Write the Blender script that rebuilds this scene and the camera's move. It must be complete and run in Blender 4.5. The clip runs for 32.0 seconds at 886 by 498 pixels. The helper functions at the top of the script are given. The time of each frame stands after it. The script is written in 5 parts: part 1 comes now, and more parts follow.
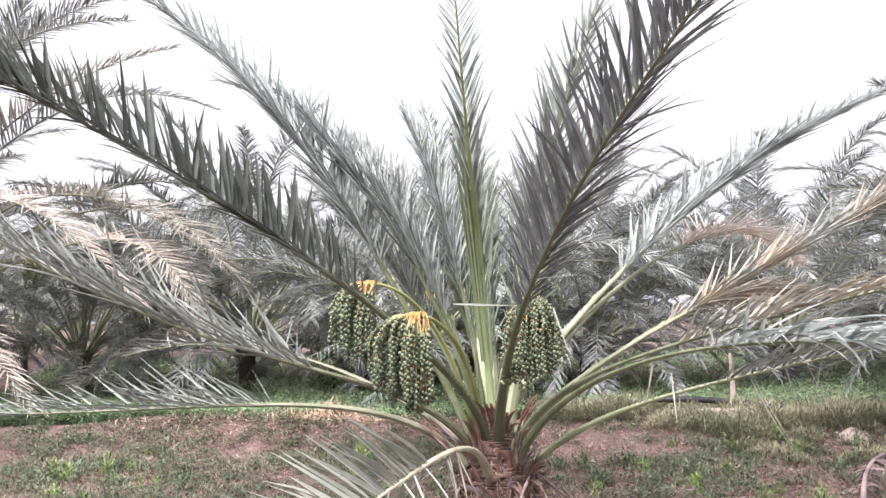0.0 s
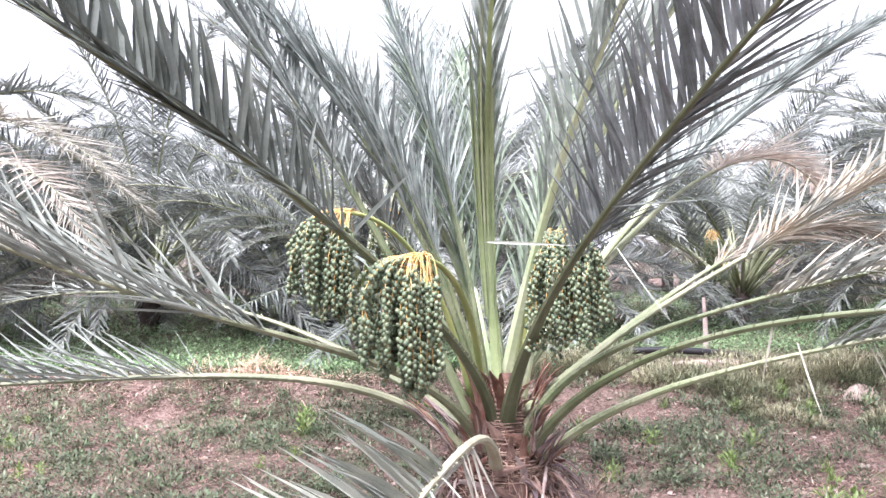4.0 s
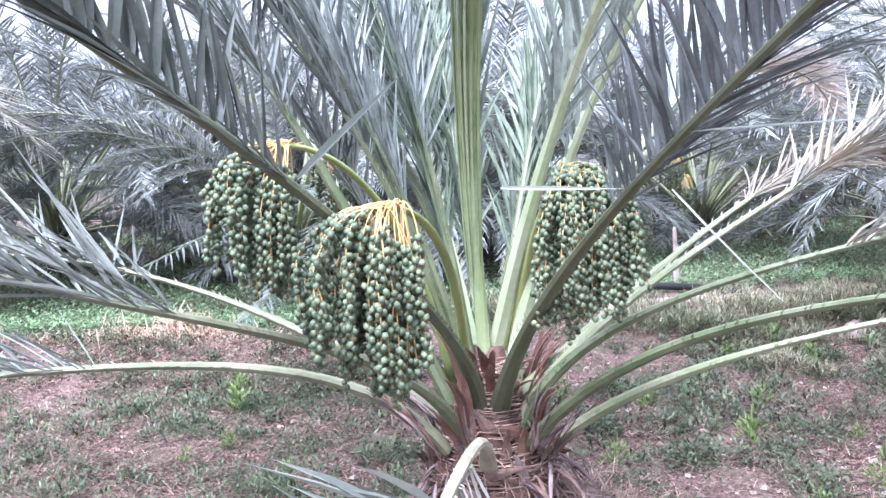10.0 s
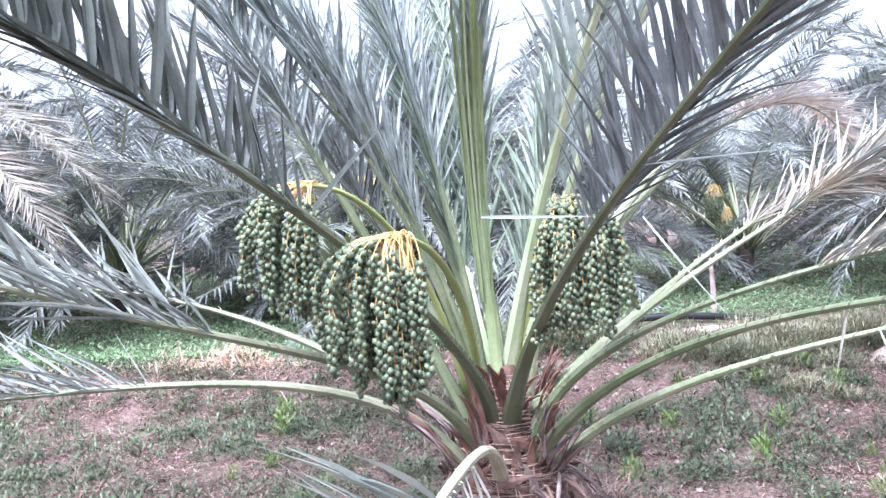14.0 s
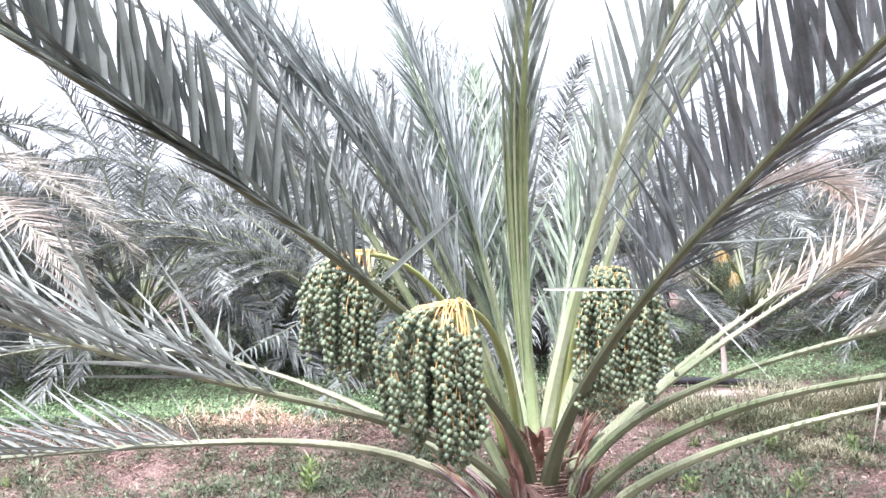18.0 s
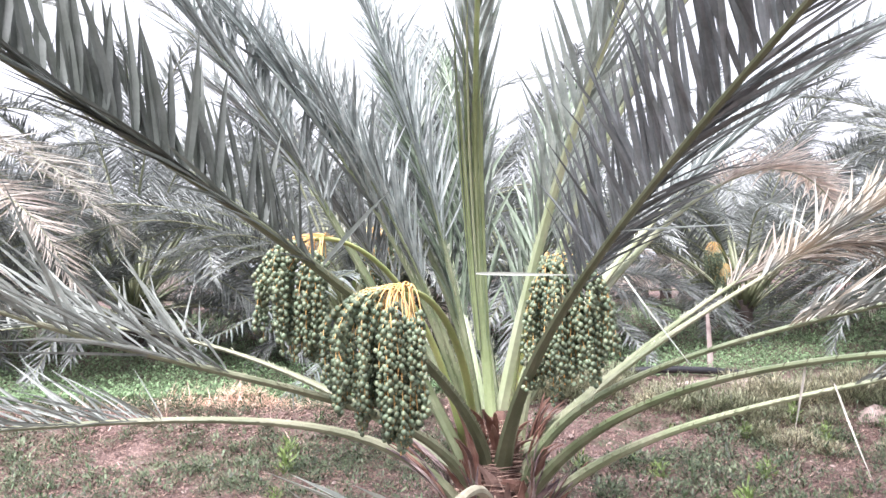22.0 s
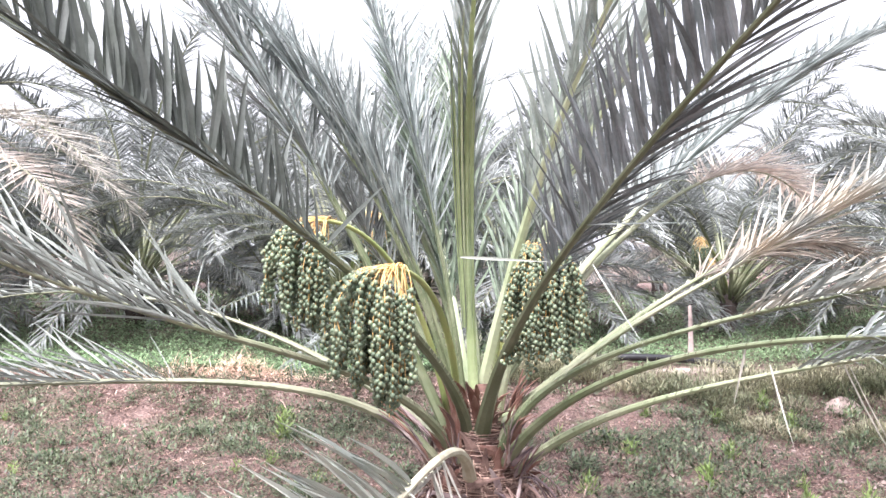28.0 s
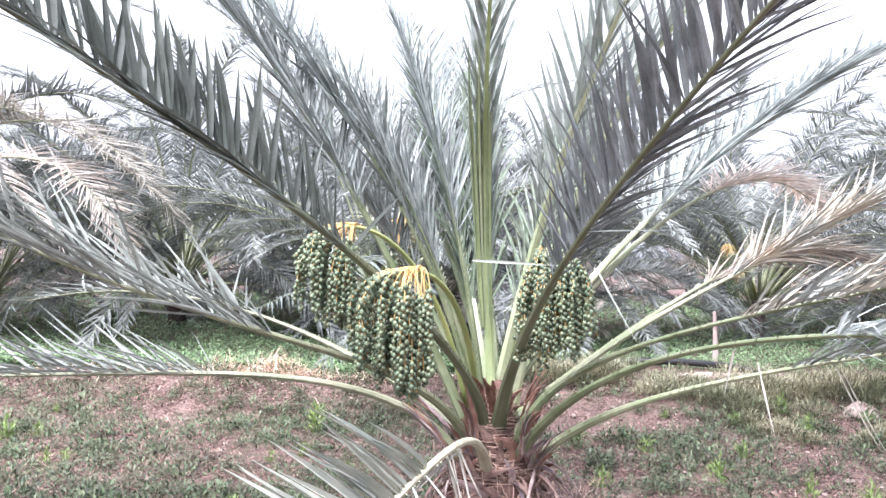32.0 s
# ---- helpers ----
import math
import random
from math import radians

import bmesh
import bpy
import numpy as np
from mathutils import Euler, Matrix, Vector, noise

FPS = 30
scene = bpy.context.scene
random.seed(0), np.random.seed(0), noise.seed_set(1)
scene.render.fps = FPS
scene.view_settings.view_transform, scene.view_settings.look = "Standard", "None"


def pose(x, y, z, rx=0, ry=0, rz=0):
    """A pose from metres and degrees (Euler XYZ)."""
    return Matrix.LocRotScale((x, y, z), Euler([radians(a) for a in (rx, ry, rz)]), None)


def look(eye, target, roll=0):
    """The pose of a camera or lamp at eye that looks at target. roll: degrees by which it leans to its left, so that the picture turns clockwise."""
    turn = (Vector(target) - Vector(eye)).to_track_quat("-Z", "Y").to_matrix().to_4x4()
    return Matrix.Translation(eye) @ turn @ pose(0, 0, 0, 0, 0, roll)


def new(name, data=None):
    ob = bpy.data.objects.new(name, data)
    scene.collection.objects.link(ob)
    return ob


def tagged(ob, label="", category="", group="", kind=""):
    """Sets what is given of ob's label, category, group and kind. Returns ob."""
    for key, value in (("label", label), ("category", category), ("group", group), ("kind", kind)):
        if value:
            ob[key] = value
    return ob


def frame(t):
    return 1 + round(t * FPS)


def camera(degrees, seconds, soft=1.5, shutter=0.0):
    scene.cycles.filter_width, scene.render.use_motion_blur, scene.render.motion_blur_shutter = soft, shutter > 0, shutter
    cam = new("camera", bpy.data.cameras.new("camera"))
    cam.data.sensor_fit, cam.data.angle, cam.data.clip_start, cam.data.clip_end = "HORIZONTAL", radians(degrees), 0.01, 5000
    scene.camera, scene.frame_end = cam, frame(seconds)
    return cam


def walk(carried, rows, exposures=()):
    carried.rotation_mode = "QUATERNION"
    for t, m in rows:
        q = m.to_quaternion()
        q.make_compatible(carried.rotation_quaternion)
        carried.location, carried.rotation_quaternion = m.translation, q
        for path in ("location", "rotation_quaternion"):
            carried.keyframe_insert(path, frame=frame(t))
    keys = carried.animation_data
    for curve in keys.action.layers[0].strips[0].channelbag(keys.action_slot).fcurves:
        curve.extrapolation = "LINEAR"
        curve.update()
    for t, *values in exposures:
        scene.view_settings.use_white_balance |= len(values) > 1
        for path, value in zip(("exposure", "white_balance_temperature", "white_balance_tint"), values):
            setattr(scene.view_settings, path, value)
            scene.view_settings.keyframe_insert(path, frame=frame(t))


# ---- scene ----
cam = camera(53.8, 32.0)
PATH = [
    (0, (0.439, -0.321, 1.183), (0.285, 1.667, 1.338), -1.0),
    (0.5, (0.45, -0.305, 1.191), (0.34, 1.688, 1.316), -1.6),
    (1, (0.459, -0.27, 1.164), (0.356, 1.724, 1.273), -1.3),
    (1.5, (0.366, -0.146, 1.17), (0.31, 1.851, 1.26), 0.3),
    (2, (0.157, -0.016, 1.188), (0.188, 1.983, 1.249), 0.1),
    (2.5, (0.048, 0.139, 1.187), (0.117, 2.138, 1.191), -1.0),
    (3, (0.07, 0.443, 1.18), (0.132, 2.442, 1.187), -1.8),
    (3.5, (-0.021, 0.708, 1.203), (0.034, 2.707, 1.215), -0.9),
    (5.5, (-0.115, 1.702, 1.222), (-0.013, 3.699, 1.155), 0.2),
    (6, (-0.163, 1.882, 1.252), (-0.039, 3.876, 1.142), 0.3),
    (6.5, (-0.18, 2.091, 1.257), (-0.062, 4.083, 1.114), -1.5),
    (7, (-0.162, 2.182, 1.251), (-0.06, 4.173, 1.092), -1.4),
    (7.5, (-0.148, 2.213, 1.255), (-0.039, 4.201, 1.066), -1.4),
    (8, (-0.13, 2.174, 1.247), (-0.003, 4.161, 1.059), -1.4),
    (8.5, (-0.119, 2.098, 1.26), (0.035, 4.084, 1.075), -1.3),
    (9, (-0.121, 2.045, 1.261), (0.079, 4.027, 1.073), -1.5),
    (9.5, (-0.132, 1.964, 1.277), (0.093, 3.943, 1.1), -1.9),
    (10, (-0.165, 1.897, 1.274), (0.055, 3.877, 1.105), -1.9),
    (10.5, (-0.142, 1.822, 1.273), (0.052, 3.806, 1.109), -2.1),
    (11, (-0.058, 1.702, 1.24), (0.099, 3.689, 1.081), -2.7),
    (11.5, (-0.034, 1.602, 1.247), (0.098, 3.592, 1.095), -3.5),
    (12, (-0.031, 1.589, 1.242), (0.081, 3.581, 1.107), -3.8),
    (12.5, (-0.031, 1.586, 1.244), (0.073, 3.579, 1.125), -3.6),
    (13, (-0.03, 1.586, 1.248), (0.073, 3.581, 1.147), -3.4),
    (13.5, (-0.029, 1.583, 1.249), (0.066, 3.579, 1.163), -3.3),
    (15.5, (-0.033, 1.556, 1.247), (0.046, 3.554, 1.199), -1.9),
    (16, (-0.03, 1.547, 1.248), (0.019, 3.546, 1.207), -1.6),
    (16.5, (-0.031, 1.527, 1.262), (-0.029, 3.527, 1.231), -0.9),
    (17, (-0.101, 1.493, 1.276), (-0.069, 3.493, 1.298), -1.4),
    (17.5, (-0.191, 1.452, 1.285), (-0.117, 3.45, 1.324), -1.9),
    (18, (-0.218, 1.412, 1.291), (-0.114, 3.409, 1.35), -2.1),
    (18.5, (-0.219, 1.414, 1.294), (-0.093, 3.408, 1.369), -2.5),
    (19, (-0.219, 1.422, 1.289), (-0.097, 3.416, 1.384), -2.1),
    (19.5, (-0.229, 1.411, 1.296), (-0.104, 3.404, 1.401), -1.6),
    (20, (-0.234, 1.4, 1.3), (-0.093, 3.391, 1.416), -0.7),
    (20.5, (-0.221, 1.375, 1.301), (-0.065, 3.365, 1.428), -0.5),
    (21, (-0.128, 1.351, 1.297), (-0.005, 3.343, 1.426), -0.9),
    (21.5, (-0.055, 1.341, 1.281), (0.045, 3.337, 1.36), -1.1),
    (22, (-0.016, 1.334, 1.272), (0.063, 3.332, 1.305), -1.4),
    (22.5, (0.003, 1.332, 1.267), (0.055, 3.331, 1.287), -1.5),
    (23, (0.008, 1.326, 1.268), (0.055, 3.325, 1.289), -1.5),
    (23.5, (0.01, 1.317, 1.268), (0.056, 3.317, 1.302), -1.4),
    (24, (0.01, 1.312, 1.268), (0.046, 3.311, 1.311), -1.4),
    (24.5, (0.013, 1.308, 1.27), (0.046, 3.307, 1.322), -1.3),
    (25, (0.019, 1.303, 1.273), (0.06, 3.301, 1.333), -1.2),
    (25.5, (0.02, 1.3, 1.272), (0.077, 3.298, 1.331), -1.1),
    (26, (0.025, 1.294, 1.274), (0.086, 3.293, 1.32), -1.2),
    (26.5, (0.019, 1.277, 1.27), (0.081, 3.276, 1.294), -1.0),
    (28.5, (-0.003, 0.871, 1.267), (0.061, 2.87, 1.266), 1.6),
    (29, (0.089, 0.763, 1.237), (0.116, 2.763, 1.235), 2.1),
    (29.5, (0.12, 0.704, 1.24), (0.149, 2.703, 1.231), 1.0),
    (30, (0.109, 0.675, 1.239), (0.114, 2.675, 1.236), 0.3),
    (30.5, (0.095, 0.667, 1.244), (0.078, 2.667, 1.257), 0.6),
    (31, (0.089, 0.674, 1.245), (0.072, 2.673, 1.258), 0.9),
    (31.5, (0.078, 0.713, 1.252), (0.069, 2.713, 1.256), 1.1),
    (32, (0.071, 0.719, 1.263), (0.068, 2.719, 1.274), 1.1),
]
EXPOSURES = [(0, 1.28, 6600, 16), (1, 1.33, 6600, 16), (2, 1.33, 6600, 16), (3, 1.78, 6120, 16), (4.5, 1.66, 6300, 16), (6, 1.68, 5850, 16), (8, 1.63, 5500, 16), (13, 1.69, 5500, 16), (16, 1.77, 5850, 16),
             (17, 1.78, 5980, 16), (19, 1.74, 6250, 16), (21, 1.54, 6450, 16), (23, 1.66, 6150, 16), (26, 1.70, 6350, 16), (29, 1.74, 6350, 16), (31, 1.74, 6100, 16), (32, 1.74, 6100, 16)]
walk(cam, [(t, look(eye, target, roll)) for t, eye, target, roll in PATH], EXPOSURES)

# ---- light ----
world = bpy.data.worlds.new("overcast_sky")
scene.world = world
world.use_nodes = True
wn = world.node_tree.nodes
wl = world.node_tree.links
wn.clear()
w_out = wn.new("ShaderNodeOutputWorld")
w_bg = wn.new("ShaderNodeBackground")
w_sky = wn.new("ShaderNodeTexSky")
w_sky.sky_type = "NISHITA"
w_sky.sun_disc = False
w_sky.sun_elevation = radians(60)
w_sky.sun_rotation = radians(-35)
w_sky.dust_density = 4.0
w_hsv = wn.new("ShaderNodeHueSaturation")
w_hsv.inputs["Saturation"].default_value = 0.12
w_mix = wn.new("ShaderNodeMix")
w_mix.data_type = "RGBA"
w_mix.inputs[0].default_value = 0.75
w_mix.inputs[7].default_value = (9.0, 9.3, 10.2, 1)
w_bg.inputs["Strength"].default_value = 0.060
wl.new(w_sky.outputs[0], w_hsv.inputs["Color"])
wl.new(w_hsv.outputs[0], w_mix.inputs[6])
wl.new(w_mix.outputs[2], w_bg.inputs["Color"])
wl.new(w_bg.outputs[0], w_out.inputs["Surface"])

sun_data = bpy.data.lights.new("sun", "SUN")
sun_data.energy = 4.6
sun_data.angle = radians(40)
sun_data.color = (1.0, 0.985, 0.985)
sun = new("sun", sun_data)
sun.matrix_world = look((-4, -1, 13), (0, 5, 0))


# ---- materials ----
def material(name, colour, rough=0.6, metal=0.0, vary=0.25, per="island", noise_scale=18.0, second=None,
             fine=120.0, bump=0.15, translucent=0.0, spec=0.5, sheen=None, coat=0.0):
    """A noise-varied surface: colour to second by a coarse noise, fine grain in value and relief."""
    m = bpy.data.materials.new(name)
    m.use_nodes = True
    n, l = m.node_tree.nodes, m.node_tree.links
    n.clear()
    out = n.new("ShaderNodeOutputMaterial")
    p = n.new("ShaderNodeBsdfPrincipled")
    p.inputs["Roughness"].default_value = rough
    p.inputs["Metallic"].default_value = metal
    p.inputs["Specular IOR Level"].default_value = spec
    p.inputs["Coat Weight"].default_value = coat
    co = n.new("ShaderNodeTexCoord")
    big = n.new("ShaderNodeTexNoise")
    big.inputs["Scale"].default_value = noise_scale
    big.inputs["Detail"].default_value = 4
    small = n.new("ShaderNodeTexNoise")
    small.inputs["Scale"].default_value = fine
    small.inputs["Detail"].default_value = 3
    l.new(co.outputs["Object"], big.inputs["Vector"])
    l.new(co.outputs["Object"], small.inputs["Vector"])
    mix = n.new("ShaderNodeMix")
    mix.data_type = "RGBA"
    mix.inputs[6].default_value = (*colour, 1)
    mix.inputs[7].default_value = (*(second or [c * 0.6 for c in colour]), 1)
    ramp = n.new("ShaderNodeMapRange")
    ramp.inputs[1].default_value = 0.38
    ramp.inputs[2].default_value = 0.66
    l.new(big.outputs[0], ramp.inputs[0])
    l.new(ramp.outputs[0], mix.inputs[0])
    hsv = n.new("ShaderNodeHueSaturation")
    l.new(mix.outputs[2], hsv.inputs["Color"])
    if per == "island":
        g = n.new("ShaderNodeNewGeometry")
        rnd = g.outputs["Random Per Island"]
    else:
        g = n.new("ShaderNodeObjectInfo")
        rnd = g.outputs["Random"]
    a = n.new("ShaderNodeMath")
    a.operation = "MULTIPLY_ADD"
    a.inputs[1].default_value = vary * 2
    a.inputs[2].default_value = 1 - vary - 0.2
    l.new(rnd, a.inputs[0])
    b = n.new("ShaderNodeMath")
    b.operation = "MULTIPLY_ADD"
    b.inputs[1].default_value = 0.4
    l.new(small.outputs[0], b.inputs[0])
    l.new(a.outputs[0], b.inputs[2])
    l.new(b.outputs[0], hsv.inputs["Value"])
    l.new(hsv.outputs[0], p.inputs["Base Color"])
    bp = n.new("ShaderNodeBump")
    bp.inputs["Strength"].default_value = bump
    bp.inputs["Distance"].default_value = 0.004
    l.new(small.outputs[0], bp.inputs["Height"])
    l.new(bp.outputs[0], p.inputs["Normal"])
    if translucent:
        tr = n.new("ShaderNodeBsdfTranslucent")
        l.new(hsv.outputs[0], tr.inputs["Color"])
        ms = n.new("ShaderNodeMixShader")
        ms.inputs[0].default_value = translucent
        l.new(p.outputs[0], ms.inputs[1])
        l.new(tr.outputs[0], ms.inputs[2])
        l.new(ms.outputs[0], out.inputs["Surface"])
    else:
        l.new(p.outputs[0], out.inputs["Surface"])
    return m


LEAF = material("leaflet_glaucous", (0.200, 0.228, 0.214), 0.38, vary=0.40, second=(0.125, 0.150, 0.136), translucent=0.2)
# glaucous leaflet darkened: the shade of a backlit frond is put into the colour
LEAF_SHADED_ONE = material("leaflet_glaucous_single_shaded", (0.124, 0.138, 0.124), 0.46, vary=0.42, per="object", second=(0.088, 0.102, 0.086), translucent=0.12, spec=0.35)
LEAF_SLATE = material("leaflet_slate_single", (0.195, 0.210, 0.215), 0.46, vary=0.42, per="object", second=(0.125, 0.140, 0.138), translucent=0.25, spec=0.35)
LEAF_YOUNG = material("leaflet_young", (0.380, 0.460, 0.285), 0.40, vary=0.40, second=(0.220, 0.290, 0.160), translucent=0.3)
LEAF_DRY = material("leaflet_dry", (0.79, 0.725, 0.670), 0.7, vary=0.40, second=(0.57, 0.500, 0.455), translucent=0.52)
LEAF_TURNING = material("leaflet_turning", (0.27, 0.285, 0.265), 0.5, vary=0.40, per="object", noise_scale=2.6, second=(0.43, 0.355, 0.27), translucent=0.25)
LEAF_PALE = material("leaflet_bleached", (0.300, 0.318, 0.306), 0.45, vary=0.45, second=(0.185, 0.200, 0.190), translucent=0.26)
LEAF_PALE_ONE = material("leaflet_pale_single", (0.262, 0.280, 0.255), 0.55, vary=0.35, per="object", second=(0.165, 0.180, 0.165), translucent=0.2)
LEAF_BLEACHED = material("leaflet_straw_white", (0.365, 0.370, 0.320), 0.6, vary=0.40, noise_scale=6, second=(0.255, 0.280, 0.250), translucent=0.1)
LEAF_FAR = material("leaflet_grey", (0.330, 0.345, 0.335), 0.45, vary=0.60, second=(0.155, 0.170, 0.164), translucent=0.26)
PETIOLE = material("petiole_green", (0.118, 0.146, 0.076), 0.40, vary=0.12, noise_scale=7, second=(0.190, 0.208, 0.128), fine=40, bump=0.3)
# petiole green made darker, with shade on the rachis painted into it
PETIOLE_SHADED = material("rachis_green_shaded", (0.090, 0.106, 0.058), 0.42, vary=0.12, noise_scale=7, second=(0.130, 0.142, 0.088), fine=40, bump=0.3)
PETIOLE_PALE = material("petiole_pale", (0.215, 0.245, 0.142), 0.48, vary=0.14, noise_scale=5, second=(0.325, 0.325, 0.225), fine=40, bump=0.4)
PETIOLE_OLIVE = material("petiole_olive", (0.148, 0.165, 0.098), 0.48, vary=0.14, noise_scale=5, second=(0.225, 0.225, 0.150), fine=40, bump=0.4)
PETIOLE_DRY = material("petiole_dry", (0.44, 0.42, 0.32), 0.7, vary=0.15, noise_scale=9, second=(0.34, 0.30, 0.22), fine=70)
FIBRE = material("trunk_fibre", (0.150, 0.082, 0.066), 0.9, vary=0.4, noise_scale=26, second=(0.050, 0.028, 0.025), fine=110, bump=0.8)
STRAW = material("dry_fibre_strand", (0.48, 0.35, 0.28), 0.8, vary=0.55, second=(0.24, 0.15, 0.13))
SHEATH = material("dry_leaf_base", (0.245, 0.155, 0.130), 0.85, vary=0.4, noise_scale=16, second=(0.110, 0.066, 0.058), bump=0.4)
SHEATH_DARK = material("dead_leaf_purple", (0.120, 0.085, 0.100), 0.8, vary=0.4, noise_scale=12, second=(0.290, 0.215, 0.205), bump=0.4)
DATE = material("unripe_date", (0.085, 0.122, 0.078), 0.40, vary=0.42, per="object", noise_scale=38, second=(0.200, 0.230, 0.145), fine=260, bump=0.04, spec=0.4)
DATE_JOINED = material("unripe_date_joined", (0.085, 0.122, 0.078), 0.40, vary=0.42, noise_scale=38, second=(0.200, 0.230, 0.145), fine=260, bump=0.04, spec=0.4)
CALYX = material("date_cap", (0.33, 0.28, 0.13), 0.6, vary=0.2)
STRAND = material("fruit_strand_orange", (0.76, 0.52, 0.23), 0.55, vary=0.3, second=(0.66, 0.36, 0.12))
STALK = material("bunch_stalk_yellow", (0.270, 0.330, 0.125), 0.45, vary=0.1, noise_scale=4, second=(0.40, 0.42, 0.17))
WEED = material("weed_leaf", (0.055, 0.083, 0.043), 0.5, vary=0.75, second=(0.122, 0.138, 0.082), translucent=0.2)
FIELD = material("field_crop_leaf", (0.140, 0.220, 0.112), 0.55, vary=0.80, second=(0.220, 0.305, 0.165), translucent=0.25)
TUFT = material("grass_tuft", (0.165, 0.180, 0.110), 0.65, vary=0.7, noise_scale=3, second=(0.34, 0.310, 0.215), translucent=0.3)
FIBRE_FAR = material("trunk_dark_fibre", (0.075, 0.055, 0.048), 0.9, vary=0.4, noise_scale=14, second=(0.035, 0.026, 0.024), bump=0.6)
NECK = material("neck_fibre_strand", (0.40, 0.275, 0.215), 0.85, vary=0.55, second=(0.17, 0.105, 0.090))
BRACT = material("red_brown_bract", (0.175, 0.080, 0.062), 0.8, vary=0.45, noise_scale=14, second=(0.290, 0.170, 0.135), fine=70, bump=0.5)
STRIP = material("grey_dead_strip", (0.390, 0.315, 0.295), 0.85, vary=0.5, noise_scale=9, second=(0.170, 0.115, 0.115), fine=60, bump=0.5)
LITTER = material("dead_leaf_litter", (0.24, 0.150, 0.122), 0.85, vary=0.75, second=(0.070, 0.043, 0.038))
STRAW_HEAP = material("pinkish_straw", (0.82, 0.60, 0.48), 0.8, vary=0.35, second=(0.62, 0.42, 0.33), translucent=0.3)
SPEAR = material("spear_green", (0.480, 0.560, 0.320), 0.42, vary=0.30, noise_scale=7, second=(0.360, 0.435, 0.225), fine=40, bump=0.3, translucent=0.3)
LEAF_CREAM = material("leaflet_cream", (0.44, 0.405, 0.355), 0.6, vary=0.5, second=(0.255, 0.250, 0.222), translucent=0.25)
LEAF_BUFF = material("leaflet_buff", (0.370, 0.318, 0.268), 0.65, vary=0.5, second=(0.215, 0.198, 0.170), translucent=0.25)
LEAF_SPEAR = material("leaflet_spear", (0.400, 0.435, 0.410), 0.42, vary=0.4, second=(0.240, 0.280, 0.250), translucent=0.48)
LEAF_SPEAR_ONE = material("leaflet_spear_single", (0.410, 0.445, 0.410), 0.42, vary=0.4, per="object", second=(0.285, 0.320, 0.290), translucent=0.48)
HERB = material("herb_leaf", (0.155, 0.230, 0.070), 0.5, vary=0.5, second=(0.235, 0.300, 0.115), translucent=0.3)
WEED_PALE = material("weed_clump_leaf", (0.072, 0.110, 0.054), 0.5, vary=0.8, noise_scale=3, second=(0.145, 0.172, 0.104), translucent=0.2)
SPINE = material("pale_spine", (0.52, 0.53, 0.40), 0.5, vary=0.2)
LEAF_MID = material("leaflet_mid_single", (0.385, 0.418, 0.405), 0.38, vary=0.58, per="object", second=(0.235, 0.270, 0.258), translucent=0.38)
LEAF_GREEN = material("leaflet_inner_green", (0.225, 0.272, 0.205), 0.42, vary=0.55, second=(0.130, 0.168, 0.122), translucent=0.3)
PETIOLE_LIGHT = material("petiole_light", (0.460, 0.530, 0.325), 0.48, vary=0.12, noise_scale=6, second=(0.54, 0.590, 0.41), fine=40, bump=0.3)
HOSE = material("black_hose", (0.018, 0.018, 0.022), 0.45, vary=0.1)
RUBBLE = material("pale_clod", (0.36, 0.285, 0.26), 0.9, vary=0.35, second=(0.24, 0.18, 0.16), bump=0.6)


def ground_material():
    m = bpy.data.materials.new("oasis_soil")
    m.use_nodes = True
    n, l = m.node_tree.nodes, m.node_tree.links
    p = n["Principled BSDF"]
    p.inputs["Roughness"].default_value = 0.95
    p.inputs["Specular IOR Level"].default_value = 0.2
    co = n.new("ShaderNodeTexCoord")

    def noise_at(scale, detail=6.0):
        t = n.new("ShaderNodeTexNoise")
        t.inputs["Scale"].default_value = scale
        t.inputs["Detail"].default_value = detail
        l.new(co.outputs["Object"], t.inputs["Vector"])
        return t.outputs[0]

    def blend(fac, lo, hi, a, b):
        r = n.new("ShaderNodeMapRange")
        r.inputs[1].default_value, r.inputs[2].default_value = lo, hi
        l.new(fac, r.inputs[0])
        x = n.new("ShaderNodeMix")
        x.data_type = "RGBA"
        l.new(r.outputs[0], x.inputs[0])
        for k, c in ((6, a), (7, b)):
            if isinstance(c, tuple):
                x.inputs[k].default_value = (*c, 1)
            else:
                l.new(c, x.inputs[k])
        return x.outputs[2]
    soil = blend(noise_at(1.6), 0.42, 0.60, (0.080, 0.049, 0.042), (0.172, 0.116, 0.105))
    soil = blend(noise_at(14, 8), 0.44, 0.68, soil, (0.110, 0.070, 0.062))
    soil = blend(noise_at(60, 4), 0.50, 0.64, soil, (0.305, 0.217, 0.198))
    soil = blend(noise_at(140, 3), 0.55, 0.72, soil, (0.075, 0.05, 0.046))
    moss = blend(noise_at(3.1, 8), 0.56, 0.68, soil, (0.115, 0.105, 0.075))
    l.new(moss, p.inputs["Base Color"])
    bp = n.new("ShaderNodeBump")
    bp.inputs["Strength"].default_value = 1.0
    bp.inputs["Distance"].default_value = 0.035
    l.new(noise_at(30, 8), bp.inputs["Height"])
    l.new(bp.outputs[0], p.inputs["Normal"])
    return m


SOIL = ground_material()


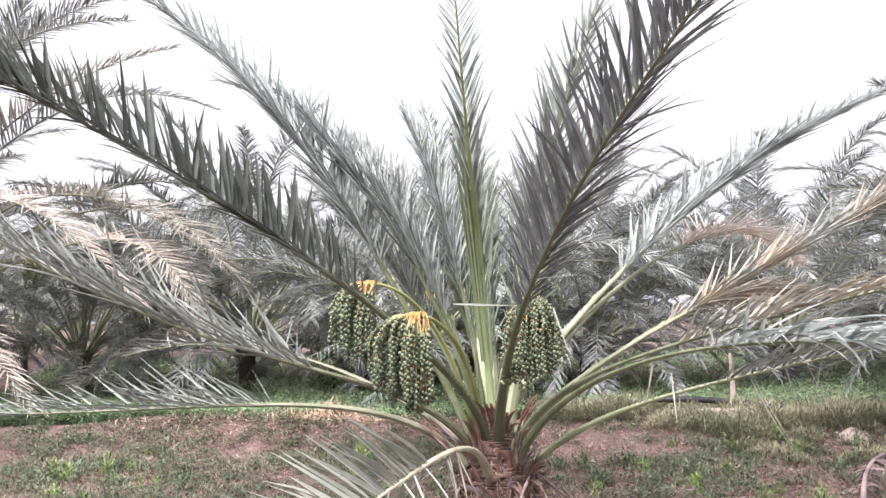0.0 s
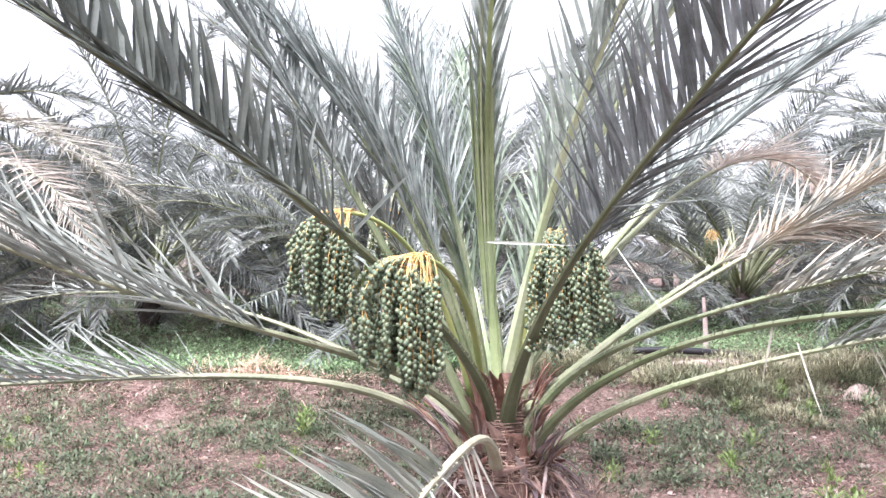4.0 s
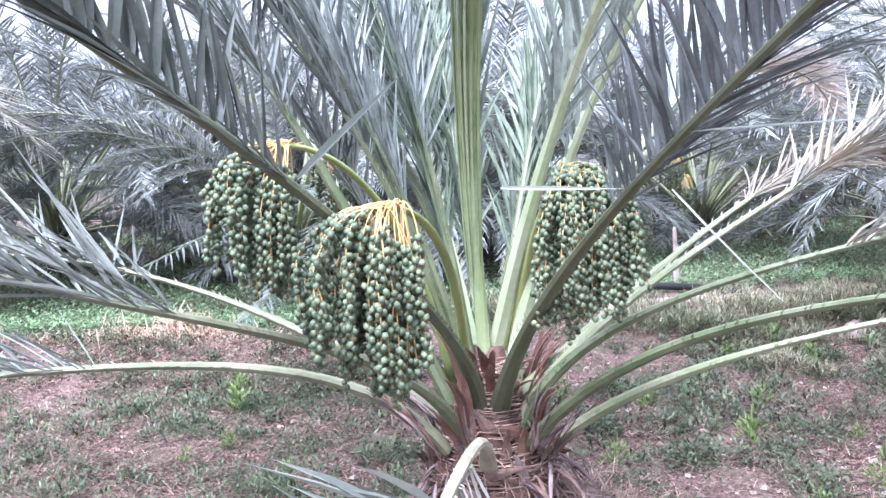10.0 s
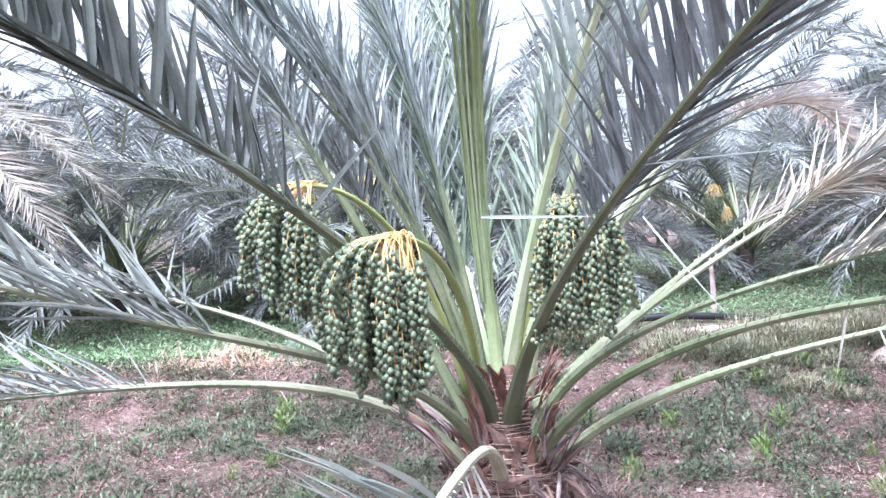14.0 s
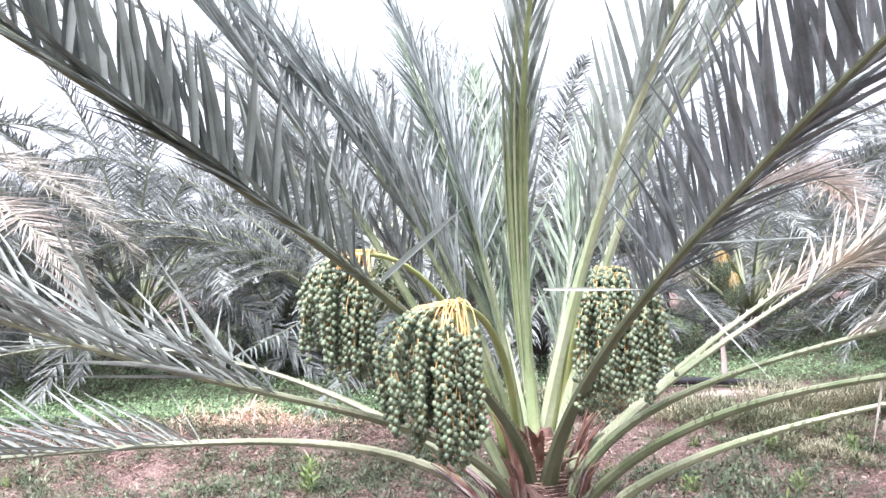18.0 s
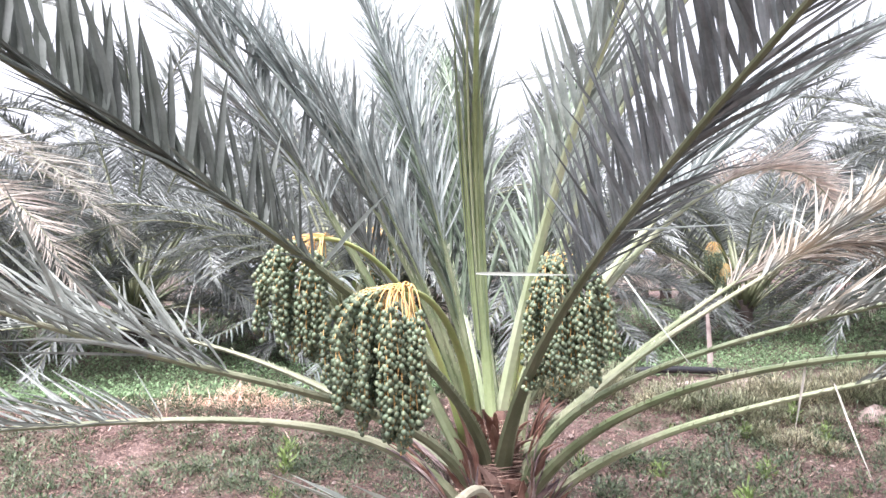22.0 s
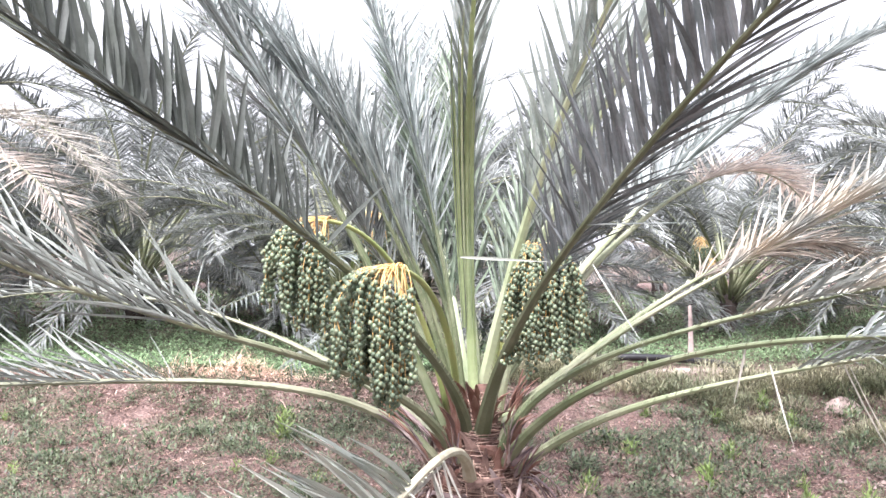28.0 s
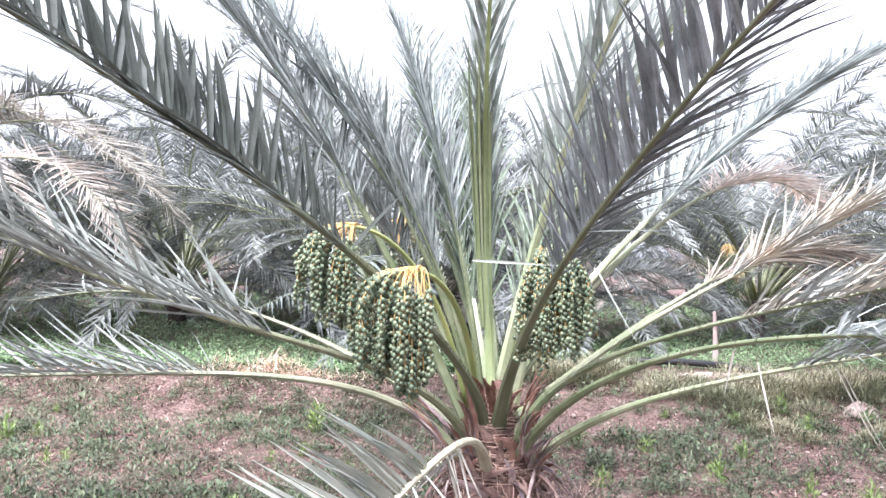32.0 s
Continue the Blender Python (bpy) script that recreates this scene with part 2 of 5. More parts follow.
# ---- mesh helpers ----
class Geo:
    """Collects vertices and faces for one mesh."""

    def __init__(self):
        self.v, self.f, self.k = [], [], []

    def add(self, verts, faces, k=0):
        o = len(self.v)
        self.v.extend(verts)
        self.f.extend([tuple(i + o for i in q) for q in faces])
        self.k.extend([k] * len(faces))

    def mesh(self, name, mats, smooth=True):
        me = bpy.data.meshes.new(name)
        me.from_pydata([tuple(p) for p in self.v], [], self.f)
        for m in mats:
            me.materials.append(m)
        if len(mats) > 1:
            me.polygons.foreach_set("material_index", self.k)
        me.polygons.foreach_set("use_smooth", [smooth] * len(self.f))
        me.update()
        return me


def part(name, geo, material_, parent, label="", smooth=True, kind=""):
    """One mesh object under a thing or a part."""
    me = geo if isinstance(geo, bpy.types.Mesh) else geo.mesh(name, material_ if isinstance(material_, list) else [material_], smooth)
    ob = new(name, me)
    ob.parent = parent
    return tagged(ob, label, kind=kind)


def thing(name, label, category, place=(0, 0, 0), group="", kind=""):
    ob = new(name)
    ob.location = place
    return tagged(ob, label, category, group, kind)


def unit(v):
    return v / (np.linalg.norm(v) + 1e-9)


UP = np.array([0.0, 0.0, 1.0])
rng = np.random.default_rng(7)


def bezier(ctrl, s):
    c = np.asarray(ctrl, float)
    s = np.asarray(s, float)[:, None]
    return (1 - s) ** 3 * c[0] + 3 * s * (1 - s) ** 2 * c[1] + 3 * s * s * (1 - s) * c[2] + s ** 3 * c[3]


def tube(geo, pts, wide, thick, normals=None, sides=8, k=0, closed_tip=True):
    """A tapering stem along pts, wide across and thick along its normal."""
    pts = np.asarray(pts, float)
    n = len(pts)
    tan = np.gradient(pts, axis=0)
    verts, faces = [], []
    last = np.array([0.0, 1.0, 0.0])
    for i in range(n):
        t = unit(tan[i])
        nn = normals[i] if normals is not None else (UP if abs(t[2]) < 0.9 else last)
        nn = unit(nn - t * (nn @ t))
        last = nn
        sd = np.cross(t, nn)
        for j in range(sides):
            a = 2 * math.pi * j / sides
            verts.append(pts[i] + sd * (math.cos(a) * wide[i] / 2) + nn * (math.sin(a) * thick[i] / 2))
    for i in range(n - 1):
        for j in range(sides):
            j2 = (j + 1) % sides
            faces.append((i * sides + j, i * sides + j2, (i + 1) * sides + j2, (i + 1) * sides + j))
    faces.append(tuple(range(sides))[::-1])
    if closed_tip:
        faces.append(tuple((n - 1) * sides + j for j in range(sides)))
    geo.add(verts, faces, k)


STATIONS = np.array([0.0, 0.10, 0.35, 0.68, 1.0])
PROFILE = np.array([0.45, 0.85, 1.0, 0.62, 0.04])


def leaflet(geo, base, way, nrm, length, width, droop=0.1, fold=0.45, curl=0.0, k=0):
    """One pinna: a narrow pointed blade folded along its midrib."""
    way = unit(way)
    side = unit(np.cross(way, nrm))
    nr = np.cross(side, way)
    verts = []
    for u, w in zip(STATIONS, PROFILE):
        c = base + way * (length * u) - UP * (droop * length * u * u) + side * (curl * length * u * u)
        h = width * w / 2
        verts += [c, c + side * h + nr * (fold * h), c - side * h + nr * (fold * h)]
    faces = []
    for i in range(len(STATIONS) - 1):
        a, b = 3 * i, 3 * i + 3
        faces += [(a, b, b + 1, a + 1), (a + 2, b + 2, b, a)]
    geo.add(verts, faces, k)


def blade(geo, base, way, length, width, bend=0.3, k=0):
    """A grass blade or straw: four triangles."""
    way = unit(way)
    side = unit(np.cross(way, UP + 0.01)) * width / 2
    mid = base + way * length * 0.5
    tip = base + way * length - UP * (bend * length * 0.4)
    geo.add([base - side, base + side, mid + side * 0.8, mid - side * 0.8, tip], [(0, 1, 2, 3), (3, 2, 4)], k)


# ---- fronds ----
def frame_along(pts, roll):
    tan = np.gradient(pts, axis=0)
    tan /= np.linalg.norm(tan, axis=1)[:, None]
    nrm = UP[None] - tan * (tan @ UP)[:, None]
    nrm /= np.linalg.norm(nrm, axis=1)[:, None] + 1e-9
    side = np.cross(tan, nrm)
    r = np.radians(roll)
    return tan, nrm * math.cos(r) + side * math.sin(r), side * math.cos(r) - nrm * math.sin(r)


def frond(parent, ctrl, first=0.38, end=1.0, foot=0.062, pairs=40, long=0.44, width=0.030, roll=0.0, vee=(38, 20), lean=(46, 22), lean_b=None,
          droop=0.10, stem=PETIOLE, leaf=LEAF, single=False, label="", name="frond", jitter=1.0, both=(1, 1), stem_mid=0.024, gap=0.0, lift=0.0, vee_b=None, clump=0.0, slim_b=1.0):
    """A pinnate leaf: foot, petiole with spines, rachis, and leaflets in two rows."""
    s = np.linspace(0, end, 34)
    pts = bezier(ctrl, s)
    q = s / end
    tan, nrm, side = frame_along(pts, roll)
    wide = np.interp(q, [0, 0.05, 0.14, 0.28, 0.45, 1.0], [foot * 1.22, foot, foot * 0.80, max(foot * 0.56, stem_mid * 1.1), stem_mid, 0.006])
    thick = np.interp(q, [0, 0.05, 0.14, 0.40, 1.0], [foot * 0.70, foot * 0.72, foot * 0.66, stem_mid * 0.85, 0.005])
    g = Geo()
    tube(g, pts, wide, thick, nrm, 8)
    for i in range(60):
        u = rng.uniform(0.05, first / end)
        j = int(u * 33)
        sg = rng.choice((-1, 1))
        b = pts[j] + (pts[min(j + 1, 33)] - pts[j]) * (u * 33 - j) + side[j] * sg * wide[j] * 0.50 + nrm[j] * thick[j] * 0.12
        if stem is SHEATH_DARK:
            continue
        blade(g, b, tan[j] * 0.9 + side[j] * sg * 0.5 + nrm[j] * 0.35, rng.uniform(0.016, 0.032) + 0.05 * max(0, u * end / first - 0.75), 0.0045, 0, 1)
    body = part(name, g, [stem, SPINE], parent, label, smooth=False)
    joined = Geo()
    for i in range(pairs):
        for sg in (-1, 1):
            if rng.random() < gap or rng.random() > both[0 if sg < 0 else 1]:
                continue
            u = (i + rng.uniform(-0.35, 0.35) + (0.25 if sg > 0 else -0.25)) / (pairs - 1)
            within = (i + (sg > 0)) % 3 - 1
            u = min(max(u - within * 0.45 * clump / (pairs - 1), 0), 1)
            x = first / end + (1 - first / end) * u
            k = x * 33
            j = min(int(k), 32)
            f = k - j
            p = pts[j] * (1 - f) + pts[j + 1] * f
            t, nn, sd = tan[j], nrm[j], side[j] * sg
            v = np.radians(np.interp(u, [0, 1], vee if sg > 0 else (vee_b or vee)) + rng.normal(0, 9) * jitter)
            ln_ = lean if sg > 0 else (lean_b or lean)
            a = np.radians(np.interp(u, [0, 0.7, 1], [ln_[0], (ln_[0] + ln_[1]) / 2, ln_[1]]) + rng.normal(0, 6) * jitter)
            out = sd * math.cos(v) + nn * math.sin(v)
            way = t * math.cos(a) + out * math.sin(a)
            up = nn * math.cos(v) - sd * math.sin(v)
            if clump:
                # pinnae stand in threes that fan apart, each twisted its own way
                loose = clump if sg > 0 or not lift else clump * 0.35
                way = way + t * (within * 0.20 * loose + rng.normal(0, 0.08) * loose) + nn * rng.normal(0, 0.16) * loose
                up = up + sd * rng.normal(0, 0.55) * clump + t * rng.normal(0, 0.3) * clump
            if lift and sg > 0:
                way = unit(way) + UP * (lift * (1 - 0.65 * u) * rng.uniform(0.8, 1.25)) + np.array([rng.normal(0, 0.12), rng.normal(0, 0.14), 0]) * jitter
            ln = long * np.interp(u, [0, 0.06, 0.2, 0.55, 1], [0.55, 0.85, 1.0, 0.95, 0.42]) * rng.uniform(0.88, 1.1)
            wd = width * np.interp(u, [0, 0.08, 0.3, 1], [0.5, 0.8, 1.0, 0.55]) * rng.uniform(0.85, 1.15)
            if sg < 0:
                wd *= slim_b
            geo = Geo() if single else joined
            w0 = np.interp(x, q, wide) * 0.4
            leaflet(geo, p + sd * w0 + nn * w0 * 0.2, way, up, ln, wd, droop * rng.uniform(0.4, 1.5), rng.uniform(0.3, 0.8), rng.normal(0, 0.05) * jitter)
            if single:
                part("leaflet", geo, {LEAF: LEAF_SHADED_ONE, LEAF_PALE: LEAF_PALE_ONE}.get(leaf, leaf), body, smooth=False)
    if not single:
        part("foliage", joined, leaf, body, smooth=False, kind="stuff")
    return body


# ---- the palm ----
palm = thing("date_palm", "young date palm with arching grey-green fronds and hanging green date bunches", "palm tree")


def trunk():
    g = Geo()
    rings, sides = 22, 40
    verts, faces = [], []
    for i in range(rings):
        z = -0.05 + 0.71 * i / (rings - 1)
        r = np.interp(z, [-0.05, 0.05, 0.25, 0.42, 0.54, 0.66], [0.27, 0.25, 0.200, 0.140, 0.092, 0.052])
        for j in range(sides):
            a = 2 * math.pi * j / sides
            d = r * (1 + 0.16 * noise.noise(Vector((math.cos(a) * 3, math.sin(a) * 3, z * 9))) + 0.06 * math.sin(z * 160 + 3 * a))
            verts.append((0.33 + d * math.cos(a), 4.96 + d * math.sin(a), z))
    for i in range(rings - 1):
        for j in range(sides):
            j2 = (j + 1) % sides
            faces.append((i * sides + j, i * sides + j2, (i + 1) * sides + j2, (i + 1) * sides + j))
    faces.append(tuple((rings - 1) * sides + j for j in range(sides)))
    g.add(verts, faces)
    part("trunk", g, FIBRE, palm, "squat trunk wrapped in brown matted fibre")


trunk()


def trunk_point(a, z, out=0.0):
    r = np.interp(z, [-0.05, 0.05, 0.25, 0.42, 0.54, 0.66], [0.27, 0.25, 0.200, 0.140, 0.092, 0.052]) + out
    return np.array([0.33 + r * math.cos(a), 4.96 + r * math.sin(a), z])


def ribbon(geo, pts, wide, nrm, cup=0.18, ragged=0.0, r=rng):
    """A dry papery strip with thickness, cupped across and torn along its edges."""
    pts = np.asarray(pts, float)
    tan = np.gradient(pts, axis=0)
    verts, faces = [], []
    for i, p in enumerate(pts):
        t = unit(tan[i])
        sd = unit(np.cross(t, nrm))
        nn = np.cross(sd, t)
        for k, o in ((-1, cup), (0, 0), (1, cup)):
            w = wide[i] / 2 * (1 + (r.uniform(-ragged, ragged) if k else 0))
            verts += [p + sd * k * w + nn * o * w, p + sd * k * w * 0.97 + nn * (o * w - 0.003)]
    for i in range(len(pts) - 1):
        a, b = 6 * i, 6 * i + 6
        for q in ((0, 2), (2, 4)):
            faces += [(a + q[0], a + q[1], b + q[1], b + q[0]), (b + q[0] + 1, b + q[1] + 1, a + q[1] + 1, a + q[0] + 1)]
        faces += [(a, b, b + 1, a + 1), (a + 5, b + 5, b + 4, a + 4)]
    geo.add(verts, faces)


def leaf_bases():
    """Dry sheaths left by cut fronds, clasping the trunk."""
    for i in range(70):
        a = i * 2.39996 + rng.normal(0, 0.2)
        z = 0.02 + 0.36 * (i / 70) + rng.normal(0, 0.02)
        p = trunk_point(a, z, -0.004)
        o = np.array([math.cos(a), math.sin(a), 0])
        td = np.array([-math.sin(a), math.cos(a), 0]) * rng.normal(0, 0.05)
        ln = rng.uniform(0.07, 0.16)
        pts = bezier([p, p + o * 0.012 + UP * ln * 0.4, p + o * 0.025 + UP * ln * 0.75 + td, p + o * rng.uniform(0.02, 0.06) + UP * ln + td * 2], np.linspace(0, 1, 7))
        w = np.interp(np.linspace(0, 1, 7), [0, 0.3, 1], [0.05, rng.uniform(0.03, 0.065), rng.uniform(0.004, 0.02)])
        g = Geo()
        ribbon(g, pts, w, o, -0.2, 0.25)
        part("leaf_base", g, (SHEATH, BRACT, SHEATH, STRIP)[i % 4], palm, smooth=False)


leaf_bases()


def spathes():
    """Dry reddish bracts standing behind the petioles, torn along the top."""
    for k in range(44):
        # a dense fan to one side of the neck, a few on the other side and close to the spear
        a = rng.uniform(-0.75, 0.35) if k < 24 else rng.uniform(3.3, 4.3) if k < 33 else rng.uniform(-2.3, -0.9)
        z = rng.uniform(0.30, 0.46) if k < 33 else rng.uniform(0.47, 0.55)
        p = trunk_point(a, z, 0.004)
        o = np.array([math.cos(a), math.sin(a), 0])
        ln = rng.uniform(0.16, 0.32) if k < 33 else rng.uniform(0.09, 0.16)
        pts = bezier([p, p + UP * ln * 0.4 + o * 0.01, p + o * 0.05 + UP * ln * 0.8, p + o * rng.uniform(0.06, 0.15) + UP * ln], np.linspace(0, 1, 9))
        w = np.interp(np.linspace(0, 1, 9), [0, 0.5, 0.85, 1], [0.02, rng.uniform(0.018, 0.042), rng.uniform(0.008, 0.02), 0.003])
        g = Geo()
        ribbon(g, pts, w, o, -0.3, 0.22)
        part("spathe", g, (BRACT, SHEATH, BRACT)[k % 3], palm, "dry reddish-brown bract", smooth=False)


spathes()


def fibre_strands():
    g = Geo()
    for i in range(520):
        # bands wound round the neck
        a0, sweep = rng.uniform(0, 2 * math.pi), rng.uniform(0.5, 1.6)
        z0, tilt, o0 = 0.20 + 0.42 * rng.random(), rng.normal(0, 0.012), rng.uniform(0.002, 0.016)
        q = [trunk_point(a0 + sweep * u, z0 + tilt * u + 0.006 * math.sin(3 * u), o0 + 0.010 * math.sin(math.pi * u)) for u in np.linspace(0, 1, 8)]
        w = rng.uniform(0.0020, 0.0060)
        tube(g, q, [w] * 8, [w] * 8, None, 3)
    for i in range(1700):
        a = rng.uniform(0, 2 * math.pi)
        z = abs(rng.normal(0.16, 0.16))
        p = trunk_point(a, min(z, 0.6), rng.uniform(-0.01, 0.03))
        o = np.array([math.cos(a), math.sin(a), 0])
        tang = np.array([-math.sin(a), math.cos(a), 0]) * rng.choice((-1, 1))
        if rng.random() < 0.6:
            way = tang + o * rng.normal(0.15, 0.2) + UP * rng.normal(0, 0.15)
        else:
            way = o * rng.uniform(0.1, 0.9) + tang * rng.normal(0, 0.4) + UP * rng.normal(-0.1, 0.6)
        blade(g, p, way, rng.uniform(0.05, 0.16), rng.uniform(0.0015, 0.0055), rng.uniform(0, 0.6))
    part("fibre", g, NECK, palm, "loose brown fibres and dry shreds", smooth=False, kind="stuff")
    g = Geo()
    for i in range(2300):
        a = rng.uniform(-2.4, 1.2)
        r = 0.22 + 0.50 * rng.random() ** 1.4
        p = np.array([0.33 + r * math.cos(a), 4.96 + r * math.sin(a), 0.01 + 0.10 * rng.random() * max(0, 1 - (r - 0.22) / 0.45)])
        blade(g, p, np.array([rng.normal(), rng.normal(), 0.30]), rng.uniform(0.06, 0.22), rng.uniform(0.0015, 0.006), 0.3)
    part("fibre", g, STRAW, palm, "straw-coloured shreds strewn round the trunk", smooth=False, kind="stuff")


fibre_strands()


def dry_shreds():
    """Long dead sheath strips that lean from the trunk and lie over the soil."""
    for i in range(64):
        a = rng.uniform(-1.3, 0.6) if i < 46 else rng.uniform(3.1, 4.6)
        o = np.array([math.cos(a), math.sin(a), 0])
        td = np.array([-math.sin(a), math.cos(a), 0]) * rng.normal(0, 0.16)
        p = trunk_point(a, rng.uniform(0.06, 0.26), 0.0)
        r = rng.uniform(0.08, 0.24)
        end = p + o * r + td
        end[2] = rng.uniform(0.03, 0.09)
        pts = bezier([p, p + o * r * 0.3 + UP * rng.uniform(0.0, 0.05), p + o * r * 0.7 + td * 0.6 + UP * rng.uniform(-0.06, 0.0), end], np.linspace(0, 1, 9))
        w = np.interp(np.linspace(0, 1, 9), [0, 0.4, 1], [0.006, rng.uniform(0.006, 0.022), 0.002])
        g = Geo()
        ribbon(g, pts, w, o * 0.6 + UP, rng.choice((-0.5, 0.4)), 0.25)
        part("dry_shred", g, (STRIP, SHEATH, SHEATH_DARK, SHEATH)[i % 4], palm, "greyish dead strip of sheath", smooth=False)


dry_shreds()


def sheath_flaps(ctrl, count, span=0.13, seed=0):
    """Purplish papery remains that flank the foot of a low frond."""
    r = np.random.default_rng(seed)
    for k in range(count):
        u = np.linspace(r.uniform(0.0, 0.02), span * r.uniform(0.55, 1.15), 9)
        pts = bezier(ctrl, u)
        tan, nrm, side = frame_along(pts, 0)
        sg = -1 if k % 2 else 1
        off = np.linspace(0.012, r.uniform(0.03, 0.075), 9)[:, None]
        pts = pts + side * sg * off + nrm * np.linspace(-0.03, r.uniform(-0.03, 0.045), 9)[:, None]
        w = np.interp(np.linspace(0, 1, 9), [0, 0.5, 1], [0.026, r.uniform(0.010, 0.030), 0.003])
        g = Geo()
        ribbon(g, pts, w, nrm[4] + side[4] * sg * r.uniform(0.2, 0.9), 0.3, 0.35, r)
        part("sheath_flap", g, (SHEATH_DARK, BRACT, SHEATH_DARK, STRIP, SHEATH)[k % 5], palm, "purplish torn sheath beside a frond foot", smooth=False)


for k, foot_curve in enumerate(([(0.16, 4.87, 0.31), (-0.23, 4.92, 0.83), (-1.24, 4.81, 0.65), (-2.60, 4.70, 0.65)], [(0.225, 4.81, 0.34), (-0.01, 4.53, 0.93), (-0.78, 4.18, 0.80), (-1.96, 3.94, 1.49)],
                                [(0.20, 4.90, 0.40), (-0.49, 5.13, 0.90), (-1.27, 5.39, 1.11), (-2.08, 5.66, 0.99)], [(0.44, 4.81, 0.33), (0.66, 4.35, 0.87), (1.15, 3.56, 1.10), (1.64, 2.69, 1.07)],
                                [(0.50, 4.87, 0.28), (0.86, 4.63, 0.71), (1.51, 4.17, 0.84), (2.26, 3.67, 1.07)], [(0.43, 4.85, 0.39), (0.59, 4.81, 0.84), (1.23, 4.34, 1.02), (2.06, 3.77, 1.26)])):
    sheath_flaps(foot_curve, (20, 13, 11, 9, 12, 12)[k], (0.17, 0.10, 0.12, 0.09, 0.12, 0.12)[k], 60 + k)

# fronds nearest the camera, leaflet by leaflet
# first frond's leaflets and both stems carry underside shade in their colour
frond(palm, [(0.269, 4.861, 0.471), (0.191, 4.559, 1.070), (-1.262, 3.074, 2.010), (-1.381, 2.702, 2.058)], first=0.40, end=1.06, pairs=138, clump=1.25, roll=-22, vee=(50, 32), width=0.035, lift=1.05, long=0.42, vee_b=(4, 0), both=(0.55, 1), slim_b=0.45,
      lean=(60, 38), lean_b=(10, 30), stem=PETIOLE_SHADED, stem_mid=0.034, foot=0.066, single=True, jitter=1.2, label="large arching frond with underside shade put into its dark colour")
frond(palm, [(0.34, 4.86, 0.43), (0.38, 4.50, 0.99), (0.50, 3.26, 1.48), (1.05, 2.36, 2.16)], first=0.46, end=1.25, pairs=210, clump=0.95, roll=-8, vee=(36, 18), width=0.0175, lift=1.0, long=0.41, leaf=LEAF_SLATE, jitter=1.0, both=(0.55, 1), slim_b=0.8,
      lean=(50, 32), lean_b=(19, 16), vee_b=(6, 3), stem=PETIOLE_SHADED, stem_mid=0.024, foot=0.068, single=True, label="large arching frond with underside shade put into its dark colour")
# the young spear frond
frond(palm, [(0.31, 4.93, 0.59), (0.25, 4.90, 1.59), (0.21, 4.30, 2.25), (0.23, 3.31, 2.53)], first=0.24, foot=0.050, stem_mid=0.024, pairs=60, long=0.36, vee=(12, 26), width=0.020,
      lean=(5, 36), jitter=0.7, droop=0.0, stem=SPEAR, leaf=LEAF_SPEAR, label="upright young frond with leaflets half folded")
for k in range(22):
    # folded leaflets still pressed along the spear
    off = -0.056 + 0.0036 * k
    c = [(0.31 + off * 0.6, 4.92 + rng.uniform(-0.02, 0.02), 0.64), (0.25 + off, 4.88 + rng.uniform(-0.025, 0.02), 1.59), (0.21 + off * 1.5, 4.30 + rng.uniform(-0.05, 0.05), 2.25), (0.23 + off * 2.4, 3.31, 2.53)]
    e = rng.uniform(0.44, 0.72)
    q = bezier(c, np.linspace(0.10, e, 18))
    w = np.interp(np.linspace(0, 1, 18), [0, 0.15, 0.6, 1], [0.004, 0.011, 0.010, 0.003]) * rng.uniform(0.6, 1.2)
    g = Geo()
    tube(g, q, w, w * 0.55, [np.array([0.3 * off, -1.0, 0.1])] * 18, 5)
    part("folded_leaflet", g, (SPEAR, LEAF_SPEAR, LEAF_YOUNG, SPEAR, PETIOLE_LIGHT)[k % 5], palm, "green leaflet still folded along the spear", smooth=False)
# upright fronds behind
frond(palm, [(0.285, 4.97, 0.60), (0.18, 5.32, 1.45), (-0.02, 5.79, 2.11), (-0.18, 6.33, 2.76)], first=0.27, pairs=84, foot=0.046, stem_mid=0.024, width=0.023, clump=0.7, long=0.54, lean=(32, 19), jitter=1.2, stem=PETIOLE_LIGHT, leaf=LEAF_MID, single=True)
frond(palm, [(0.235, 4.93, 0.56), (0.02, 4.94, 1.42), (-0.50, 5.07, 2.09), (-1.11, 5.20, 2.73)], first=0.32, end=0.95, pairs=86, width=0.025, clump=0.8, long=0.54, lean=(36, 20), jitter=1.3, leaf=LEAF_MID, single=True)
frond(palm, [(0.19, 4.90, 0.46), (-0.37, 4.99, 1.67), (-0.99, 5.04, 2.64), (-1.89, 5.08, 3.28)], first=0.30, pairs=124, clump=0.8, long=0.56, width=0.025, roll=-20, jitter=1.3, lean=(38, 20), lean_b=(34, 18), leaf=LEAF_MID, single=True)
frond(palm, [(0.355, 4.98, 0.60), (0.49, 4.69, 1.49), (0.65, 4.13, 2.13), (0.88, 3.39, 2.60)], first=0.30, end=0.95, foot=0.078, stem_mid=0.035, pairs=56, clump=0.7, long=0.44, width=0.023, lean=(24, 15), jitter=1.5, leaf=LEAF_SPEAR_ONE, single=True, stem=PETIOLE_LIGHT)
frond(palm, [(0.405, 4.95, 0.50), (0.53, 4.77, 1.47), (0.90, 4.45, 2.17), (1.39, 4.01, 2.74)], first=0.30, end=0.95, foot=0.078, stem_mid=0.035, pairs=56, clump=0.7, long=0.44, width=0.024, lean=(26, 16), jitter=1.5, leaf=LEAF_SPEAR_ONE, single=True, stem=PETIOLE_LIGHT)
